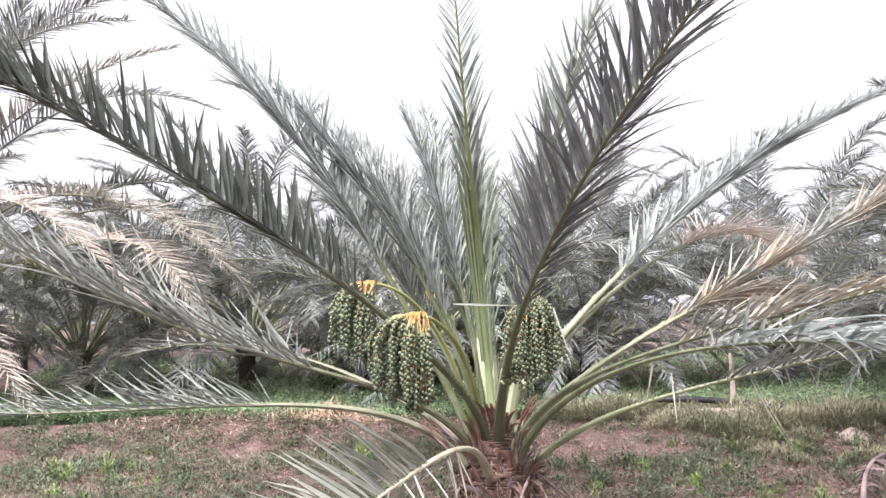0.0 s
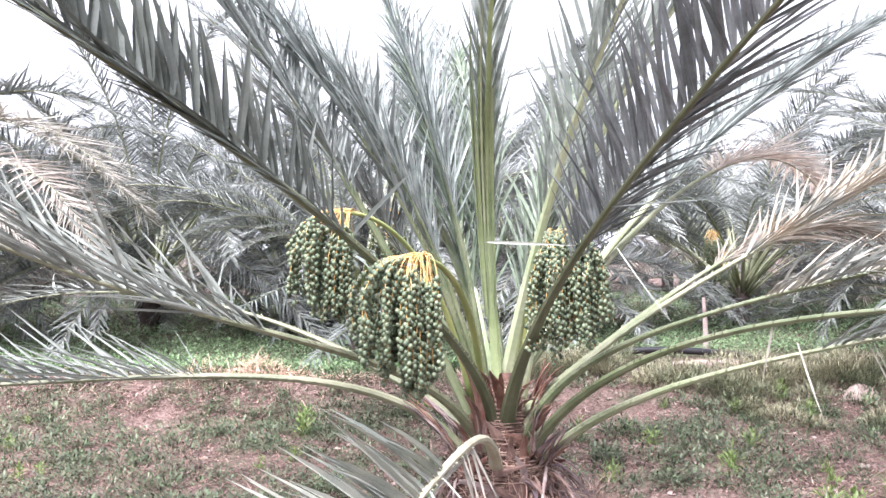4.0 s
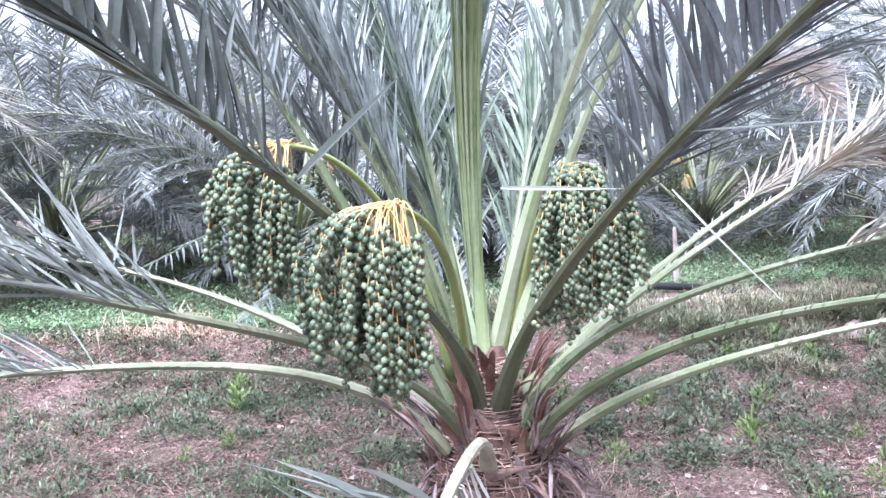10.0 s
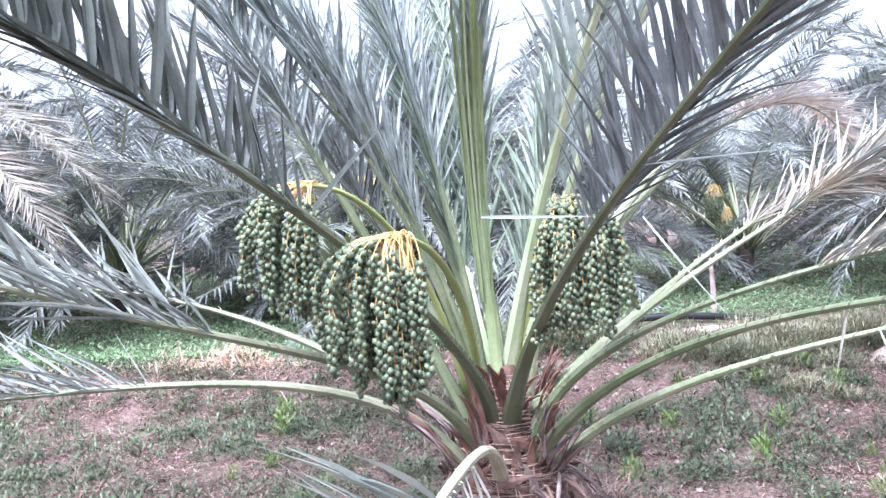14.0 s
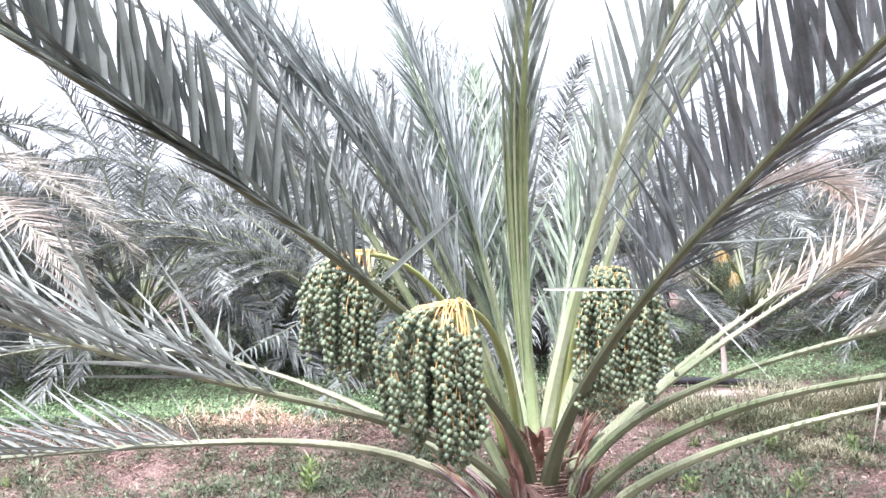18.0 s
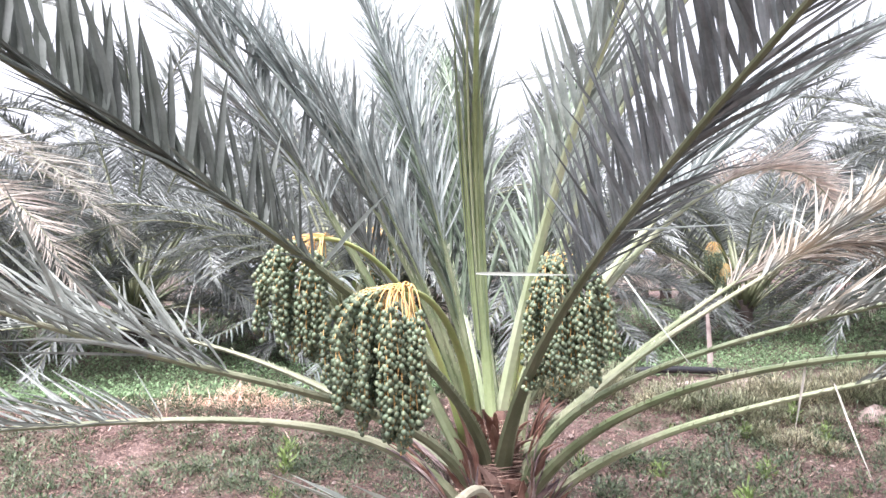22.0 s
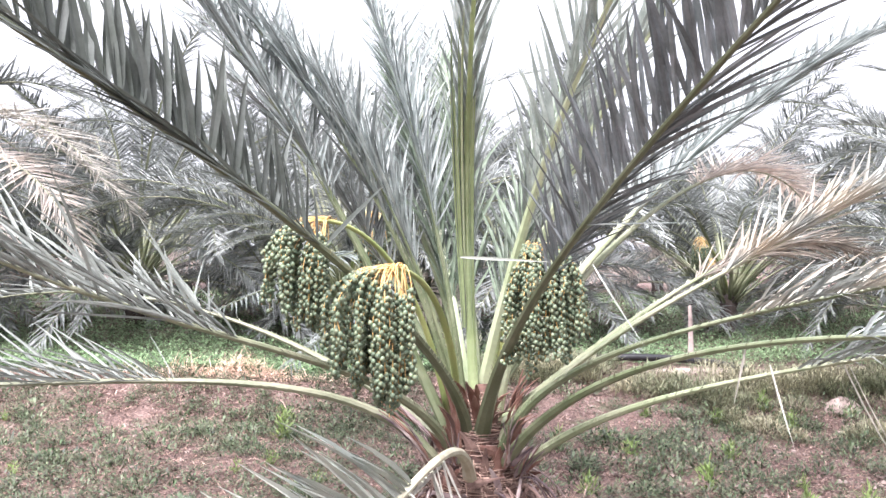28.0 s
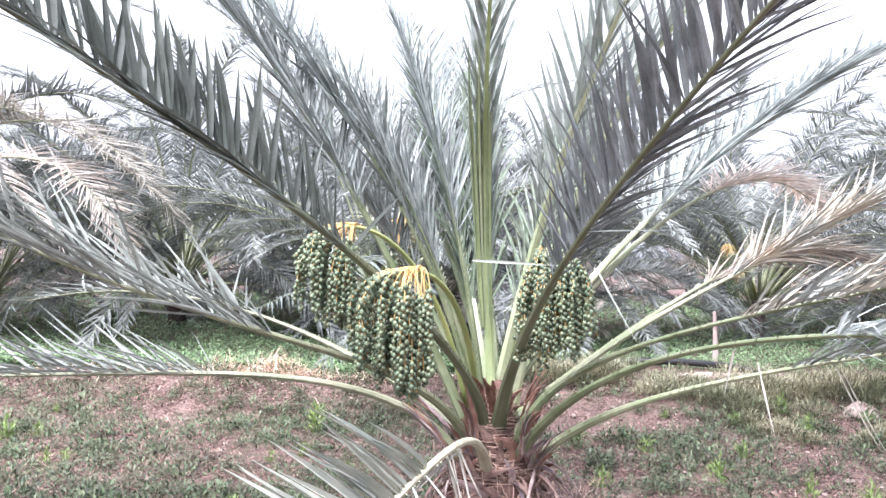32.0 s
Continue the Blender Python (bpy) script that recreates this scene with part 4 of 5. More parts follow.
def weeds():
    r = np.random.default_rng(21)
    spots = []
    while len(spots) < 17000:
        x, y = r.uniform(-5.0, 5.5), r.uniform(2.4, 8.4)
        d = 0.7 * noise.noise(Vector((x * 0.9, y * 0.9, 8.0))) + 0.8 * noise.noise(Vector((x * 3.4, y * 3.4, 2.0))) + 0.5 * noise.noise(Vector((x * 9.0, y * 9.0, 5.0)))
        if d + (0.0 if x > 0.6 else 0.24 if x < 0.2 else 0.0) > r.uniform(-0.02, 0.32):
            spots.append((x, y, height(x, y) + 0.005, r.uniform(0.5, 1.4) * (1.0 + 0.5 * max(d, 0))))
    c = np.repeat(np.array(spots), 15, axis=0)
    n = len(c)
    p = c[:, :3] + np.stack([r.normal(0, 0.026, n), r.normal(0, 0.026, n), r.uniform(0, 0.05, n) * c[:, 3]], 1)
    a = r.uniform(0, 6.283, n)
    way = np.stack([np.cos(a), np.sin(a), r.uniform(-0.1, 1.1, n)], 1)
    sprinkle("weeds", WEED, p, way, r.uniform(0.009, 0.028, n) * c[:, 3], r.uniform(0.003, 0.010, n) * c[:, 3], "low green weeds scattered over the bare soil", "weeds")
    wide = []
    while len(wide) < 9000:
        x, y = r.uniform(-11, 11), r.uniform(-6, 8.4)
        if (abs(x) > 4.8 or y < 2.6) and noise.noise(Vector((x * 0.9, y * 0.9, 8.0))) > r.uniform(-0.5, 0.5):
            wide.append((x, y, height(x, y), r.uniform(0.6, 1.5)))
    c = np.repeat(np.array(wide), 9, axis=0)
    n = len(c)
    p = c[:, :3] + np.stack([r.normal(0, 0.05, n), r.normal(0, 0.05, n), r.uniform(0, 0.05, n)], 1)
    a = r.uniform(0, 6.283, n)
    way = np.stack([np.cos(a), np.sin(a), r.uniform(-0.1, 1.0, n)], 1)
    sprinkle("weeds", WEED, p, way, r.uniform(0.02, 0.05, n) * c[:, 3], r.uniform(0.006, 0.016, n) * c[:, 3], "sparse low weeds on the open soil", "weeds")
    clumps = []
    while len(clumps) < 850:
        x, y = r.uniform(-4.0, 4.6), r.uniform(2.6, 8.2)
        if noise.noise(Vector((x * 1.3, y * 1.3, 6.0))) + (-0.12 if x > 0.6 else 0.15 if x < 0.2 else 0.0) > r.uniform(-0.45, 0.35) and (x - 0.33) ** 2 + (y - 4.96) ** 2 > 0.12:
            clumps.append((x, y, height(x, y), r.uniform(0.5, 1.5)))
    c = np.repeat(np.array(clumps), 74, axis=0)
    n = len(c)
    a, q = r.uniform(0, 6.283, n), r.random(n) ** 0.6
    p = c[:, :3] + np.stack([np.cos(a) * q * 0.075, np.sin(a) * q * 0.075, r.uniform(0.0, 0.115, n) * (1.1 - q)], 1) * c[:, 3:]
    way = np.stack([np.cos(a) * q + r.normal(0, 0.4, n), np.sin(a) * q + r.normal(0, 0.4, n), r.uniform(0.1, 1.0, n)], 1)
    sprinkle("weed_clumps", WEED_PALE, p, way, r.uniform(0.016, 0.048, n) * c[:, 3], r.uniform(0.004, 0.013, n) * c[:, 3], "small leafy weed clumps on the soil", "weeds")
    herbs = []
    while len(herbs) < 70:
        x, y = r.uniform(-3.6, 4.4), r.uniform(2.7, 7.6)
        if (x - 0.33) ** 2 + (y - 4.96) ** 2 > 0.35:
            herbs.append((x, y, height(x, y), r.uniform(0.7, 1.5)))
    c = np.repeat(np.array(herbs), 90, axis=0)
    n = len(c)
    a, q = r.uniform(0, 6.283, n), r.random(n) ** 0.7
    p = c[:, :3] + np.stack([np.cos(a) * q * 0.045, np.sin(a) * q * 0.045, r.uniform(0.0, 0.11, n) * (1.1 - 0.5 * q)], 1) * c[:, 3:]
    way = np.stack([np.cos(a) * q, np.sin(a) * q, r.uniform(0.2, 1.0, n)], 1)
    sprinkle("herb", HERB, p, way, r.uniform(0.020, 0.045, n) * c[:, 3], r.uniform(0.006, 0.014, n) * c[:, 3], "bright yellow-green seedlings standing on the soil", "weeds")
    n = 120000
    x, y = np.where(r.random(n) < 0.62, r.uniform(-4.5, 0.4, n), r.uniform(0.4, 5.0, n)), r.uniform(2.4, 8.2, n)
    p = np.array([(a, b, height(a, b) + 0.012) for a, b in zip(x, y)])
    a = r.uniform(0, 6.283, n)
    way = np.stack([np.cos(a), np.sin(a), r.uniform(-0.1, 0.5, n)], 1)
    sprinkle("leaf_litter", LITTER, p, way, r.uniform(0.012, 0.055, n), r.uniform(0.003, 0.012, n), "reddish-brown dead leaf litter on the soil", "litter")


weeds()


def field():
    r = np.random.default_rng(22)
    spots = []
    while len(spots) < 20000:
        y = 8.45 + 14.0 * r.random() ** 2.8
        x = r.uniform(-1.5 - y * 0.45, 1.5 + y * 0.5)
        if 0.5 < x < 4.5 and y < 9.3 and (x > 1.2 or r.random() < 0.8):
            continue
        spots.append((x, y, height(x, y), 1 + max(0, y - 10) * 0.08))
    c = np.repeat(np.array(spots), 13, axis=0)
    n = len(c)
    p = c[:, :3] + np.stack([r.normal(0, 0.06, n), r.normal(0, 0.06, n), r.uniform(0, 0.13, n)], 1)
    a = r.uniform(0, 6.283, n)
    way = np.stack([np.cos(a), np.sin(a), r.uniform(-0.1, 0.7, n)], 1)
    sprinkle("field_crop", FIELD, p, way, r.uniform(0.024, 0.055, n) * c[:, 3], r.uniform(0.010, 0.020, n) * c[:, 3], "dense low green fodder crop between the palms", "crop")


field()


def clods():
    g = Geo()
    r = np.random.default_rng(24)
    for n in range(3400):
        x, y = r.uniform(-3.5, 4.0), r.uniform(2.8, 8.0)
        s = 0.005 + 0.02 * r.random() ** 3
        v = [np.array([x, y, height(x, y) + s * 0.3]) + np.array(q) * s * r.uniform(0.6, 1.2) for q in
             ((1, 0, 0), (0, 1, 0), (-1, 0, 0), (0, -1, 0), (0.1, 0, 0.8), (0.7, 0.7, 0.4), (-0.7, 0.6, 0.4))]
        g.add(v, [(0, 5, 4), (5, 1, 4), (1, 6, 4), (6, 2, 4), (2, 3, 4), (3, 0, 4)])
    tagged(new("soil_clods", g.mesh("soil_clods", [RUBBLE], False)), "small pale clods of dry earth", "clods", kind="stuff")


clods()


def tufts():
    r = np.random.default_rng(23)
    rows = []
    while len(rows) < 190:
        x = r.uniform(0.75, 6.0)
        edge = float(np.interp(x, [0.8, 1.4, 2.0, 2.5, 3.2, 6.0], [8.3, 8.1, 7.6, 6.7, 6.3, 6.0]))
        y = r.uniform(edge, 8.65)
        if noise.noise(Vector((x * 1.9, y * 1.9, 4.0))) > r.uniform(-0.40, 0.2) and not (2.0 < x < 3.6 and y > 8.15):
            rows.append((x, y, height(x, y) - 0.01, r.uniform(0.40, 1.15) * (1.0 if y > 7.3 else 0.7)))
    c = np.repeat(np.array(rows), 520, axis=0)
    n = len(c)
    a, q = r.uniform(0, 6.283, n), np.sqrt(r.random(n))
    rad = 0.22 * q * c[:, 3]
    top = 0.19 * c[:, 3] * np.sqrt(1.001 - q * q)
    p = c[:, :3] + np.stack([np.cos(a) * rad, np.sin(a) * rad, top * r.random(n) ** 0.5], 1)
    way = np.stack([np.cos(a) * q * 1.2 + r.normal(0, 0.6, n), np.sin(a) * q * 1.2 + r.normal(0, 0.6, n), 0.7 + r.normal(0, 0.3, n)], 1)
    sprinkle("grass_tufts", TUFT, p, way, r.uniform(0.035, 0.115, n) * c[:, 3], r.uniform(0.004, 0.009, n), "dry yellow-green grass tufts on the low bank", "grass")
    g = Geo()
    for n in range(2600):
        x = r.uniform(-3.6, 0.4)
        y = 8.1 + 0.15 * math.sin(x * 1.3) + r.normal(0, 0.25)
        p = np.array([x, y, height(x, y) + r.uniform(0, 0.03)])
        blade(g, p, np.array([r.normal(), r.normal(), r.uniform(0, 0.5)]), r.uniform(0.06, 0.2), r.uniform(0.003, 0.007), 0.3)
    for n in range(12000):
        x, y = r.uniform(-4, 4.5), r.uniform(2.8, 8)
        p = np.array([x, y, height(x, y) + 0.012])
        blade(g, p, np.array([r.normal(), r.normal(), r.uniform(0, 0.3)]), r.uniform(0.03, 0.12), r.uniform(0.002, 0.005), 0.2)
    heap = Geo()
    for n in range(2600):
        x, y = r.normal(-1.4, 0.45), r.normal(8.35, 0.16)
        top = 0.24 * math.exp(-((x + 1.4) / 0.6) ** 2 - ((y - 8.35) / 0.22) ** 2) * (0.6 + 0.6 * noise.noise(Vector((x * 4, y * 4, 1))))
        p = np.array([x, y, height(x, y) + max(0, top) * r.random() + 0.01])
        blade(heap, p, np.array([r.normal(), r.normal(), r.uniform(-0.1, 0.5)]), r.uniform(0.07, 0.24), r.uniform(0.003, 0.008), 0.3)
    tagged(new("straw_heap", heap.mesh("straw_heap", [STRAW_HEAP], False)), "low heap of pinkish dry straw on the bund", "straw", kind="stuff")
    ob = new("straw_litter", g.mesh("straw_litter", [STRAW], False))
    tagged(ob, "reddish dry straw heaped along the bund and strewn about", "straw", kind="stuff")


tufts()

g = Geo()
pts = bezier([(1.3, 9.05, 0.20), (1.9, 8.95, 0.33), (2.5, 8.95, 0.31), (3.2, 9.05, 0.18)], np.linspace(0, 1, 24))
tube(g, pts, [0.065] * 24, [0.065] * 24, None, 10)
hose = new("irrigation_hose", g.mesh("irrigation_hose", [HOSE]))
tagged(hose, "black plastic irrigation hose lying on the ridge", "hose")


def lump_sheet(name, x, y, z, rx, ry, h, material_, label, category, seed):
    """A low uneven heap."""
    r = np.random.default_rng(seed)
    g = Geo()
    n, m = 7, 18
    verts = [(x, y, z + h)]
    for i in range(1, n):
        for j in range(m):
            a = 2 * math.pi * j / m
            q = i / (n - 1)
            k = 1 + 0.25 * noise.noise(Vector((math.cos(a) * 2 + seed, math.sin(a) * 2, q * 2)))
            verts.append((x + rx * q * k * math.cos(a), y + ry * q * k * math.sin(a), z + h * math.cos(q * math.pi / 2) * r.uniform(0.6, 1.1) - 0.02 * (q == 1)))
    faces = [(0, 1 + j, 1 + (j + 1) % m) for j in range(m)]
    for i in range(n - 2):
        for j in range(m):
            a, b = 1 + i * m, 1 + (i + 1) * m
            faces.append((a + j, b + j, b + (j + 1) % m, a + (j + 1) % m))
    g.add(verts, faces)
    return tagged(new(name, g.mesh(name, [material_])), label, category)


lump_sheet("sand_heap", 2.65, 8.62, height(2.65, 8.62) - 0.01, 0.75, 0.20, 0.05, RUBBLE, "low heap of pale sand beside the black hose", "sand", 3)
lump_sheet("crumpled_sheath", 3.35, 7.55, height(3.35, 7.55), 0.16, 0.12, 0.09, RUBBLE, "pale crumpled dry sheath lying in the grass", "debris", 5)


def fallen_frond():
    """A dead purplish frond lying on the soil, its stem arched clear of it."""
    t = thing("fallen_frond", "curled purplish-brown dead frond lying on the soil", "dead frond")
    frond(t, [(2.50, 5.15, 0.03), (2.58, 5.40, 0.32), (2.85, 5.65, 0.38), (3.70, 5.90, 0.06)], first=0.10, foot=0.035, stem_mid=0.020, pairs=56, long=0.26, width=0.014, vee=(-50, -30), lean=(64, 40), droop=0.5,
          stem=SHEATH_DARK, leaf=SHEATH_DARK, clump=0.6, label="arched dark dead stem with shrivelled leaflets")


fallen_frond()


# ---- background palms ----
def far_frond(name, seed, length, arch, pairs=46, leaf=LEAF_FAR, long=0.40):
    """A frond template that leaves the origin along +x and arches over."""
    r = np.random.default_rng(seed)
    c = [(0, 0, 0), (length * 0.25, 0, length * arch[0]), (length * 0.62, r.normal(0, 0.05), length * arch[1]), (length * 0.95, r.normal(0, 0.12), length * arch[2])]
    s = np.linspace(0, 1, 18)
    pts = bezier(c, s)
    tan, nrm, side = frame_along(pts, r.normal(0, 15))
    g, lv = Geo(), Geo()
    tube(g, pts, np.interp(s, [0, 0.3, 1], [0.06, 0.03, 0.006]), np.interp(s, [0, 0.3, 1], [0.03, 0.02, 0.005]), nrm, 5)
    for i in range(pairs):
        for sg in (-1, 1):
            u = min(max((i + r.uniform(-0.4, 0.4)) / (pairs - 1), 0), 1)
            x = 0.26 + 0.74 * u
            k = x * 17
            j = min(int(k), 16)
            p = pts[j] + (pts[j + 1] - pts[j]) * (k - j)
            v = np.radians(np.interp(u, [0, 1], [32, 12]) + r.normal(0, 12))
            a = np.radians(np.interp(u, [0, 1], [62, 30]) + r.normal(0, 7))
            out = side[j] * sg * math.cos(v) + nrm[j] * math.sin(v)
            leaflet(lv, p, tan[j] * math.cos(a) + out * math.sin(a), nrm[j], long * np.interp(u, [0, 0.2, 0.6, 1], [0.6, 1, 0.9, 0.45]) * r.uniform(0.85, 1.1),
                    0.019 * r.uniform(0.8, 1.2), r.uniform(0.05, 0.35), r.uniform(0.3, 0.7))
    return g.mesh(name, [PETIOLE_PALE]), lv.mesh(name + "_foliage", [leaf], False)


KINDS = [far_frond("frond_upright", 1, 2.5, (0.42, 0.85, 1.0), 81), far_frond("frond_leaning", 2, 2.9, (0.40, 0.66, 0.62), 81), far_frond("frond_arching", 3, 3.2, (0.34, 0.46, 0.20), 86),
         far_frond("frond_drooping", 4, 3.1, (0.26, 0.26, -0.10), 86), far_frond("frond_low", 5, 2.9, (0.12, 0.06, -0.14), 81),
         far_frond("frond_dry", 6, 2.7, (0.22, 0.16, -0.16), 81, leaf=LEAF_DRY), far_frond("frond_bleached", 7, 2.9, (0.40, 0.56, 0.36), 81, leaf=LEAF_PALE)]


def trunk_mesh():
    g = Geo()
    pts = [np.array([0, 0, z]) for z in np.linspace(-0.1, 1.0, 14)]
    w = np.array([0.22 + 0.04 * (i % 2) for i in range(14)])
    tube(g, pts, w, w, [np.array([1.0, 0, 0])] * 14, 12)
    return g.mesh("palm_trunk", [FIBRE_FAR])


TRUNK = trunk_mesh()


def far_palm(x, y, h=0.5, size=1.0, count=34, seed=0, lowest=4, highest=0, open_side=None, label="date palm with dense grey-green arching fronds"):
    r = np.random.default_rng(seed)
    t = thing("date_palm", label, "palm tree", (x, y, 0), "palms of the grove")
    t.scale = (size, size, size)
    b = part("trunk", TRUNK, None, t)
    b.scale = (1, 1, h + 0.15)
    for i in range(count):
        u = i / (count - 1)
        a = i * 137.5 + r.uniform(-18, 18)
        kind = int(np.clip(np.interp(u, [0, 0.08, 0.25, 0.50, 0.75, 1], [0, 0.8, 1.6, 2.7, 3.7, 4.7]) + r.normal(0, 0.3), highest, lowest))
        if open_side is not None and kind < 2 and math.cos(radians(a - open_side)) > 0.3:
            kind = 2
        if u > 0.4 and r.random() < 0.22:
            kind = 6
        if u > 0.75 and lowest > 3 and r.random() < 0.12:
            kind = 5
        f = part("frond", KINDS[kind][0], None, t)
        sc = r.uniform(0.85, 1.12) * (0.55 if open_side is not None and math.sin(radians(a)) < -0.4 else 1) * (0.72 if lowest == 3 and kind >= 3 else 1)
        f.matrix_basis = pose(0.10 * math.cos(radians(a)), 0.10 * math.sin(radians(a)), h + 0.25 * (1 - u), r.normal(0, 8), r.normal(0, 5) - (18 if u < 0.12 else 0), a) @ Matrix.Scale(sc, 4)
        part("foliage", KINDS[kind][1], None, f, kind="stuff")
    return t


# x, y, height of the crown, size, fronds
GROVE = [(-8.0, 10.3, 0.85, 1.1, 54), (-3.6, 12.8, 0.55, 1.12, 60), (-0.6, 9.79, 0.7, 1.0, 52), (4.25, 12.35, 0.60, 0.95, 44), (5.6, 7.9, 0.6, 0.9, 46), (1.5, 12.3, 0.6, 0.95, 50), (0.2, 12.9, 0.5, 0.95, 46),
         (-6.0, 12.4, 0.6, 0.9, 54), (-1.8, 13.4, 0.5, 0.95, 46), (6.6, 11.6, 0.5, 0.95, 46), (-11.5, 8.8, 0.7, 1.0, 40), (9.6, 9.6, 0.6, 0.95, 36), (-12.0, 12.0, 1.0, 1.0, 34), (13.4, 13.4, 0.7, 1.0, 30)]
# the rows behind, planted on a loose grid
for row_y, row_x, step, number, crown, scale_, fronds in ((15.0, -8.8, 4.4, 5, 0.65, 1.0, 42), (18.8, -12.6, 4.8, 6, 0.85, 1.12, 40), (23.8, -16.0, 4.6, 8, 1.0, 1.28, 38)):
    for k in range(number):
        GROVE.append((row_x + step * k + 0.5 * math.sin(3.7 * k + row_y), row_y + 0.5 * math.sin(2.3 * k), crown, scale_, fronds))
for i, (x, y, h, sz, cnt) in enumerate(GROVE):
    made = far_palm(x, y, h, sz, cnt, 40 + i, 3 if i in (0, 7, 8, 10, 12) else 2 if y < 9.8 or i == 3 else 4, 1, -25 if i == 2 else None)
    if i == 0:
        near_left = made
    elif i == 4:
        near_right = made
    elif i == 2:
        middle = made
    elif i == 3:
        far_right = made


def far_bunch(parent, x, y, z, seed):
    """A small bunch on a neighbouring palm, with most strands bare."""
    px, py, _ = parent.location
    k = 1 / parent.scale[0]
    c = np.array([(x - px) * k, (y - py) * k, z * k])
    b = np.array([0, 0, 0.75])
    date_bunch(tuple(c), [b, b + (c - b) * 0.4 + UP * 0.3, c + UP * 0.1 - (c - b) * 0.2, c], 30, 0.10, c[2] - 0.38, 0.0, 0, "small bunch of green dates on orange strands", (0, 0), seed, parent, start=0.55)


far_bunch(far_right, 3.50, 11.30, 1.44, 31)
far_bunch(far_right, 3.62, 11.30, 1.18, 32)
far_bunch(middle, -0.23, 6.75, 1.50, 33)
far_bunch(near_left, -5.2, 9.6, 2.05, 34)


def hung(parent, ctrl, **more):
    """A frond of a neighbouring palm, given in the grove's coordinates."""
    x, y, _ = parent.location
    k = 1 / parent.scale[0]
    frond(parent, [((a - x) * k, (b - y) * k, c * k) for a, b, c in ctrl], **more)


hung(near_left, [(-7.80, 10.20, 0.95), (-5.08, 10.52, 3.10), (-3.55, 9.41, 2.91), (-2.55, 9.20, 1.56)], leaf=LEAF_CREAM, first=0.40, pairs=96, long=0.56, width=0.024, stem=PETIOLE_PALE, lean=(62, 44), vee=(18, 8), droop=0.14, clump=0.15)
hung(near_left, [(-7.80, 10.10, 0.90), (-4.55, 9.85, 2.63), (-3.46, 9.02, 2.40), (-2.92, 9.00, 1.18)], leaf=LEAF_DRY, first=0.40, pairs=96, long=0.56, width=0.024, stem=PETIOLE_PALE, lean=(62, 44), vee=(18, 8), droop=0.14, clump=0.15)
hung(near_left, [(-7.90, 10.30, 1.00), (-4.66, 10.17, 2.94), (-4.31, 10.20, 3.29), (-3.02, 10.20, 2.63)], leaf=LEAF_PALE, first=0.40, pairs=96, long=0.56, width=0.024, stem=PETIOLE_PALE, lean=(62, 44), vee=(18, 8), droop=0.14, clump=0.15)
hung(near_left, [(-7.39, 10.32, 0.68), (-6.43, 10.00, 2.92), (-4.67, 9.52, 3.40), (-2.51, 9.04, 1.64)], first=0.34, pairs=120, long=0.48, width=0.022, leaf=LEAF_CREAM, droop=0.22, lean=(60, 34))
hung(near_left, [(-7.71, 10.16, 0.84), (-7.07, 9.84, 3.40), (-5.79, 9.20, 4.84), (-3.55, 8.40, 4.36)], first=0.30, pairs=130, long=0.52, width=0.030, leaf=LEAF_PALE, droop=0.2, lean=(56, 30), clump=0.3)
hung(near_left, [(-7.87, 10.32, 0.84), (-7.39, 10.48, 3.72), (-6.43, 10.48, 5.32), (-4.19, 10.48, 5.48)], first=0.30, pairs=120, long=0.52, width=0.032, leaf=LEAF_FAR, droop=0.2, lean=(56, 30), clump=0.3)
hung(near_left, [(-7.55, 10.00, 0.68), (-6.75, 9.36, 3.08), (-5.15, 8.88, 3.24), (-3.39, 8.56, 1.32)], first=0.34, pairs=120, long=0.48, width=0.022, leaf=LEAF_DRY, droop=0.22, lean=(60, 34))
hung(near_left, [(-7.55, 9.84, 0.68), (-6.91, 9.20, 1.96), (-5.79, 8.72, 1.80), (-4.43, 8.24, 0.36)], first=0.34, pairs=80, long=0.48, width=0.022, leaf=LEAF_DRY, droop=0.25, lean=(60, 34))
hung(near_left, [(-7.71, 9.68, 0.52), (-7.23, 9.04, 1.48), (-6.43, 8.40, 1.24), (-5.15, 7.92, 0.12)], first=0.34, pairs=80, long=0.48, width=0.022, leaf=LEAF_PALE, droop=0.25, lean=(60, 34))
hung(near_left, [(-7.87, 9.84, 0.68), (-7.39, 9.36, 2.44), (-6.59, 9.04, 2.92), (-5.15, 8.56, 2.28)], first=0.34, pairs=80, long=0.48, width=0.022, leaf=LEAF_CREAM, droop=0.25, lean=(60, 34))
hung(near_left, [(-7.80, 10.10, 0.95), (-6.20, 9.80, 3.60), (-4.60, 9.80, 4.40), (-3.05, 9.80, 3.72)], first=0.30, pairs=90, long=0.40, width=0.024, leaf=LEAF_PALE, droop=0.2, lean=(56, 30), clump=0.3)
hung(near_left, [(-7.80, 10.10, 0.95), (-6.60, 9.90, 3.40), (-5.60, 9.80, 4.30), (-5.35, 9.80, 5.70)], first=0.30, pairs=110, long=0.50, width=0.030, leaf=LEAF_FAR, droop=0.1, lean=(50, 26), clump=0.3)
hung(near_left, [(-7.70, 10.00, 0.95), (-6.60, 9.80, 3.30), (-5.00, 9.80, 4.35), (-3.60, 9.80, 4.50)], first=0.30, pairs=90, long=0.40, width=0.026, leaf=LEAF_CREAM, droop=0.2, lean=(54, 28), clump=0.3)
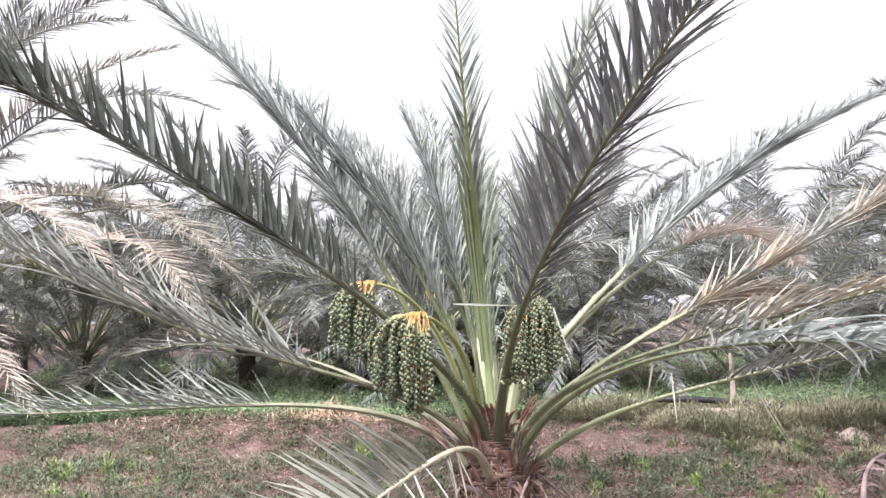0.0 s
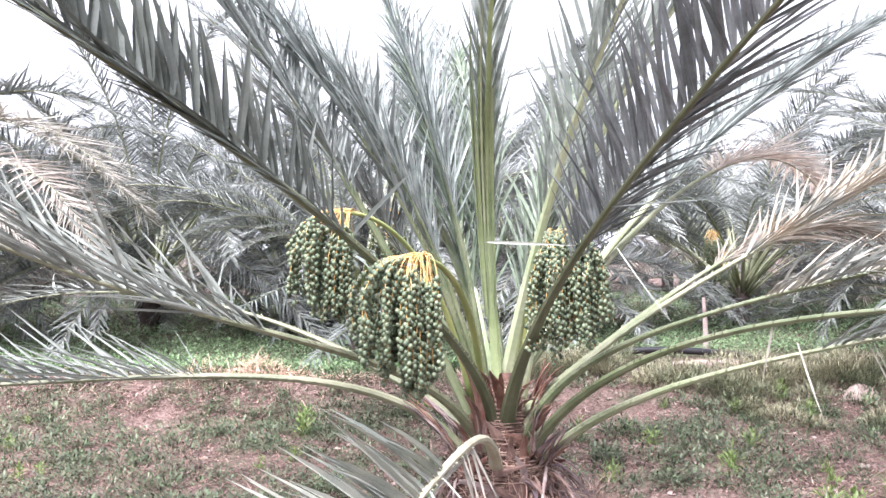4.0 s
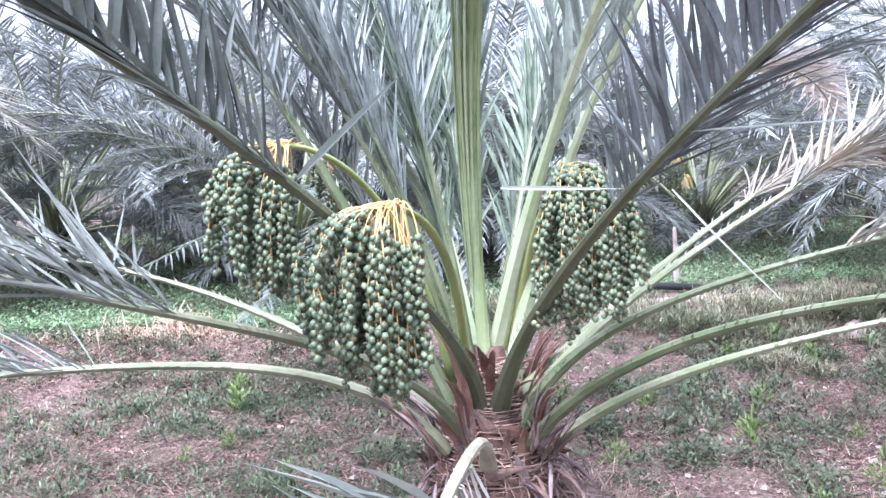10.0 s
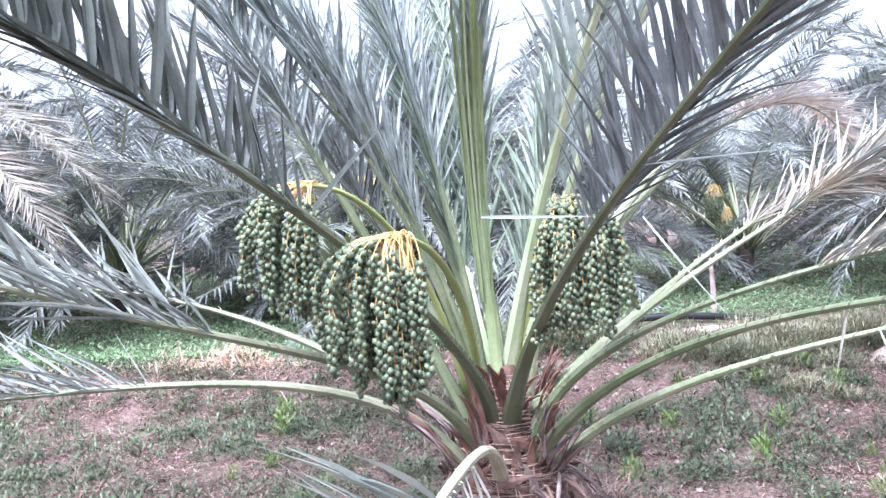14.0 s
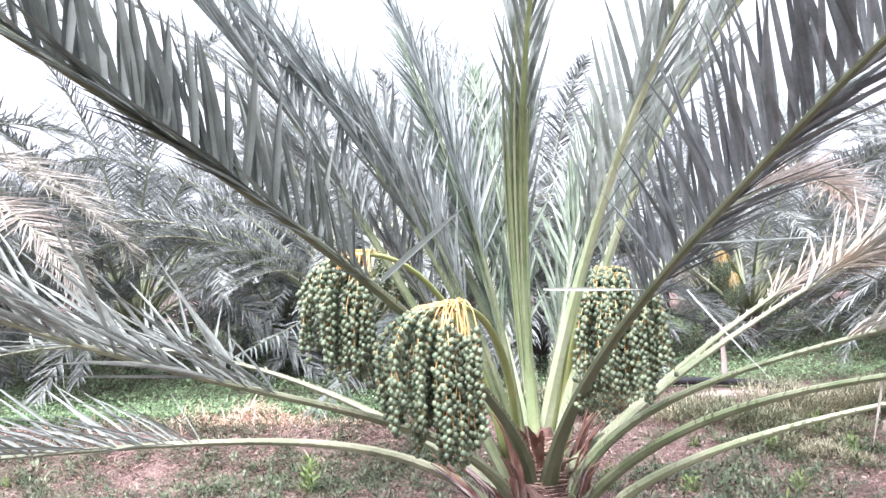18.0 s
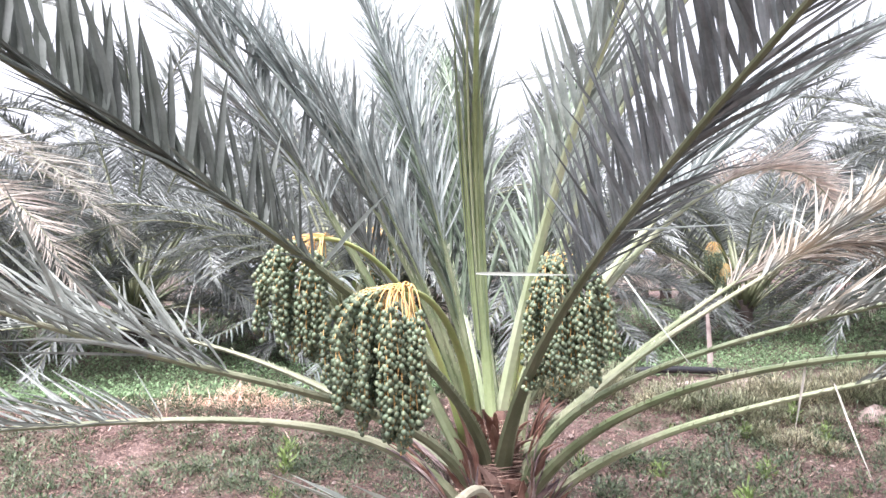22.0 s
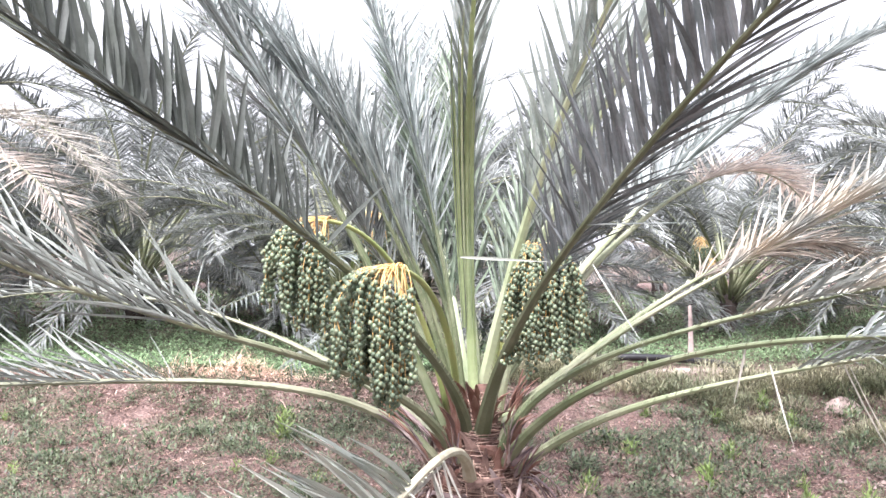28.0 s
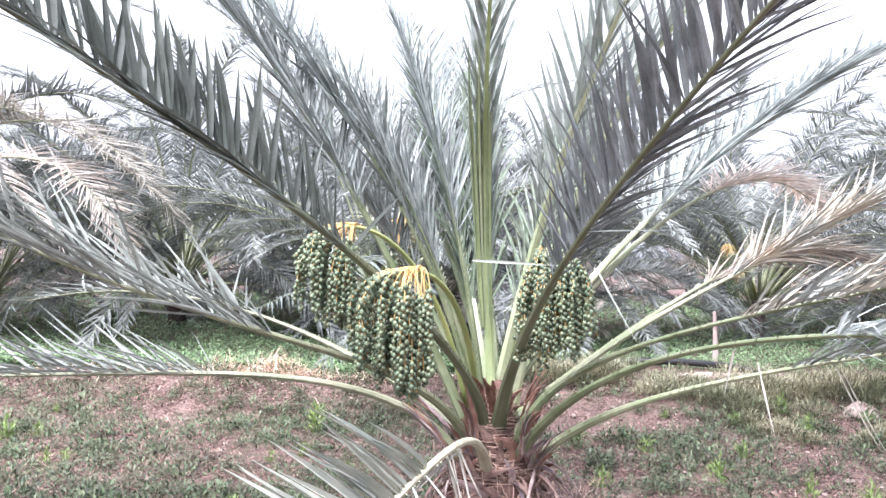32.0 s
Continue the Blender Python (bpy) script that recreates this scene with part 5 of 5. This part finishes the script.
hung(middle, [(-0.5, 9.5, 0.8), (-0.1, 8.3, 1.5), (-0.4, 6.9, 1.22), (-1.15, 6.1, 0.87)], first=0.30, pairs=60, long=0.22, width=0.018, leaf=LEAF, droop=0.25, vee=(5, -10), lean=(60, 46), stem=PETIOLE_SHADED)
hung(middle, [(-0.4, 9.5, 0.8), (0.0, 8.5, 1.2), (-0.2, 7.4, 0.95), (-0.75, 6.7, 0.50)], first=0.30, pairs=60, long=0.30, width=0.018, leaf=LEAF, droop=0.25, vee=(5, -10), lean=(58, 44), stem=PETIOLE_SHADED)
# fronds of the palm at the other side, leaning into view
hung(near_right, [(5.4, 7.9, 0.9), (4.9, 7.7, 2.2), (4.3, 7.5, 2.9), (3.6, 7.3, 3.1)], first=0.30, pairs=90, long=0.44, width=0.026, leaf=LEAF_FAR, lean=(46, 26))
hung(near_right, [(5.3, 7.8, 0.9), (4.6, 7.6, 1.8), (3.9, 7.4, 2.3), (3.1, 7.2, 2.2)], first=0.30, pairs=90, long=0.44, width=0.026, leaf=LEAF_PALE, lean=(48, 28))
hung(near_right, [(5.4, 7.7, 0.9), (4.9, 7.3, 1.7), (4.2, 6.9, 1.8), (3.5, 6.6, 1.2)], first=0.30, pairs=90, long=0.40, width=0.020, leaf=LEAF_CREAM, lean=(52, 30), droop=0.25)
hung(near_right, [(5.5, 7.6, 0.8), (5.0, 7.1, 1.4), (4.3, 6.6, 1.3), (3.6, 6.3, 0.65)], first=0.30, pairs=90, long=0.42, width=0.020, leaf=LEAF_FAR, lean=(56, 34), droop=0.3)

stalk_geo = Geo()
stem_pts = bezier([(2.84, 9.6, 0.13), (2.85, 9.6, 0.30), (2.84, 9.6, 0.50), (2.82, 9.58, 0.73)], np.linspace(0, 1, 10))
tube(stalk_geo, stem_pts, np.linspace(0.075, 0.035, 10), np.linspace(0.035, 0.02, 10), [np.array([0, -1.0, 0])] * 10, 7)
tagged(new("dead_stalk", stalk_geo.mesh("dead_stalk", [STRIP], False)), "pale dry leaf stalk standing among the fodder", "stalk")
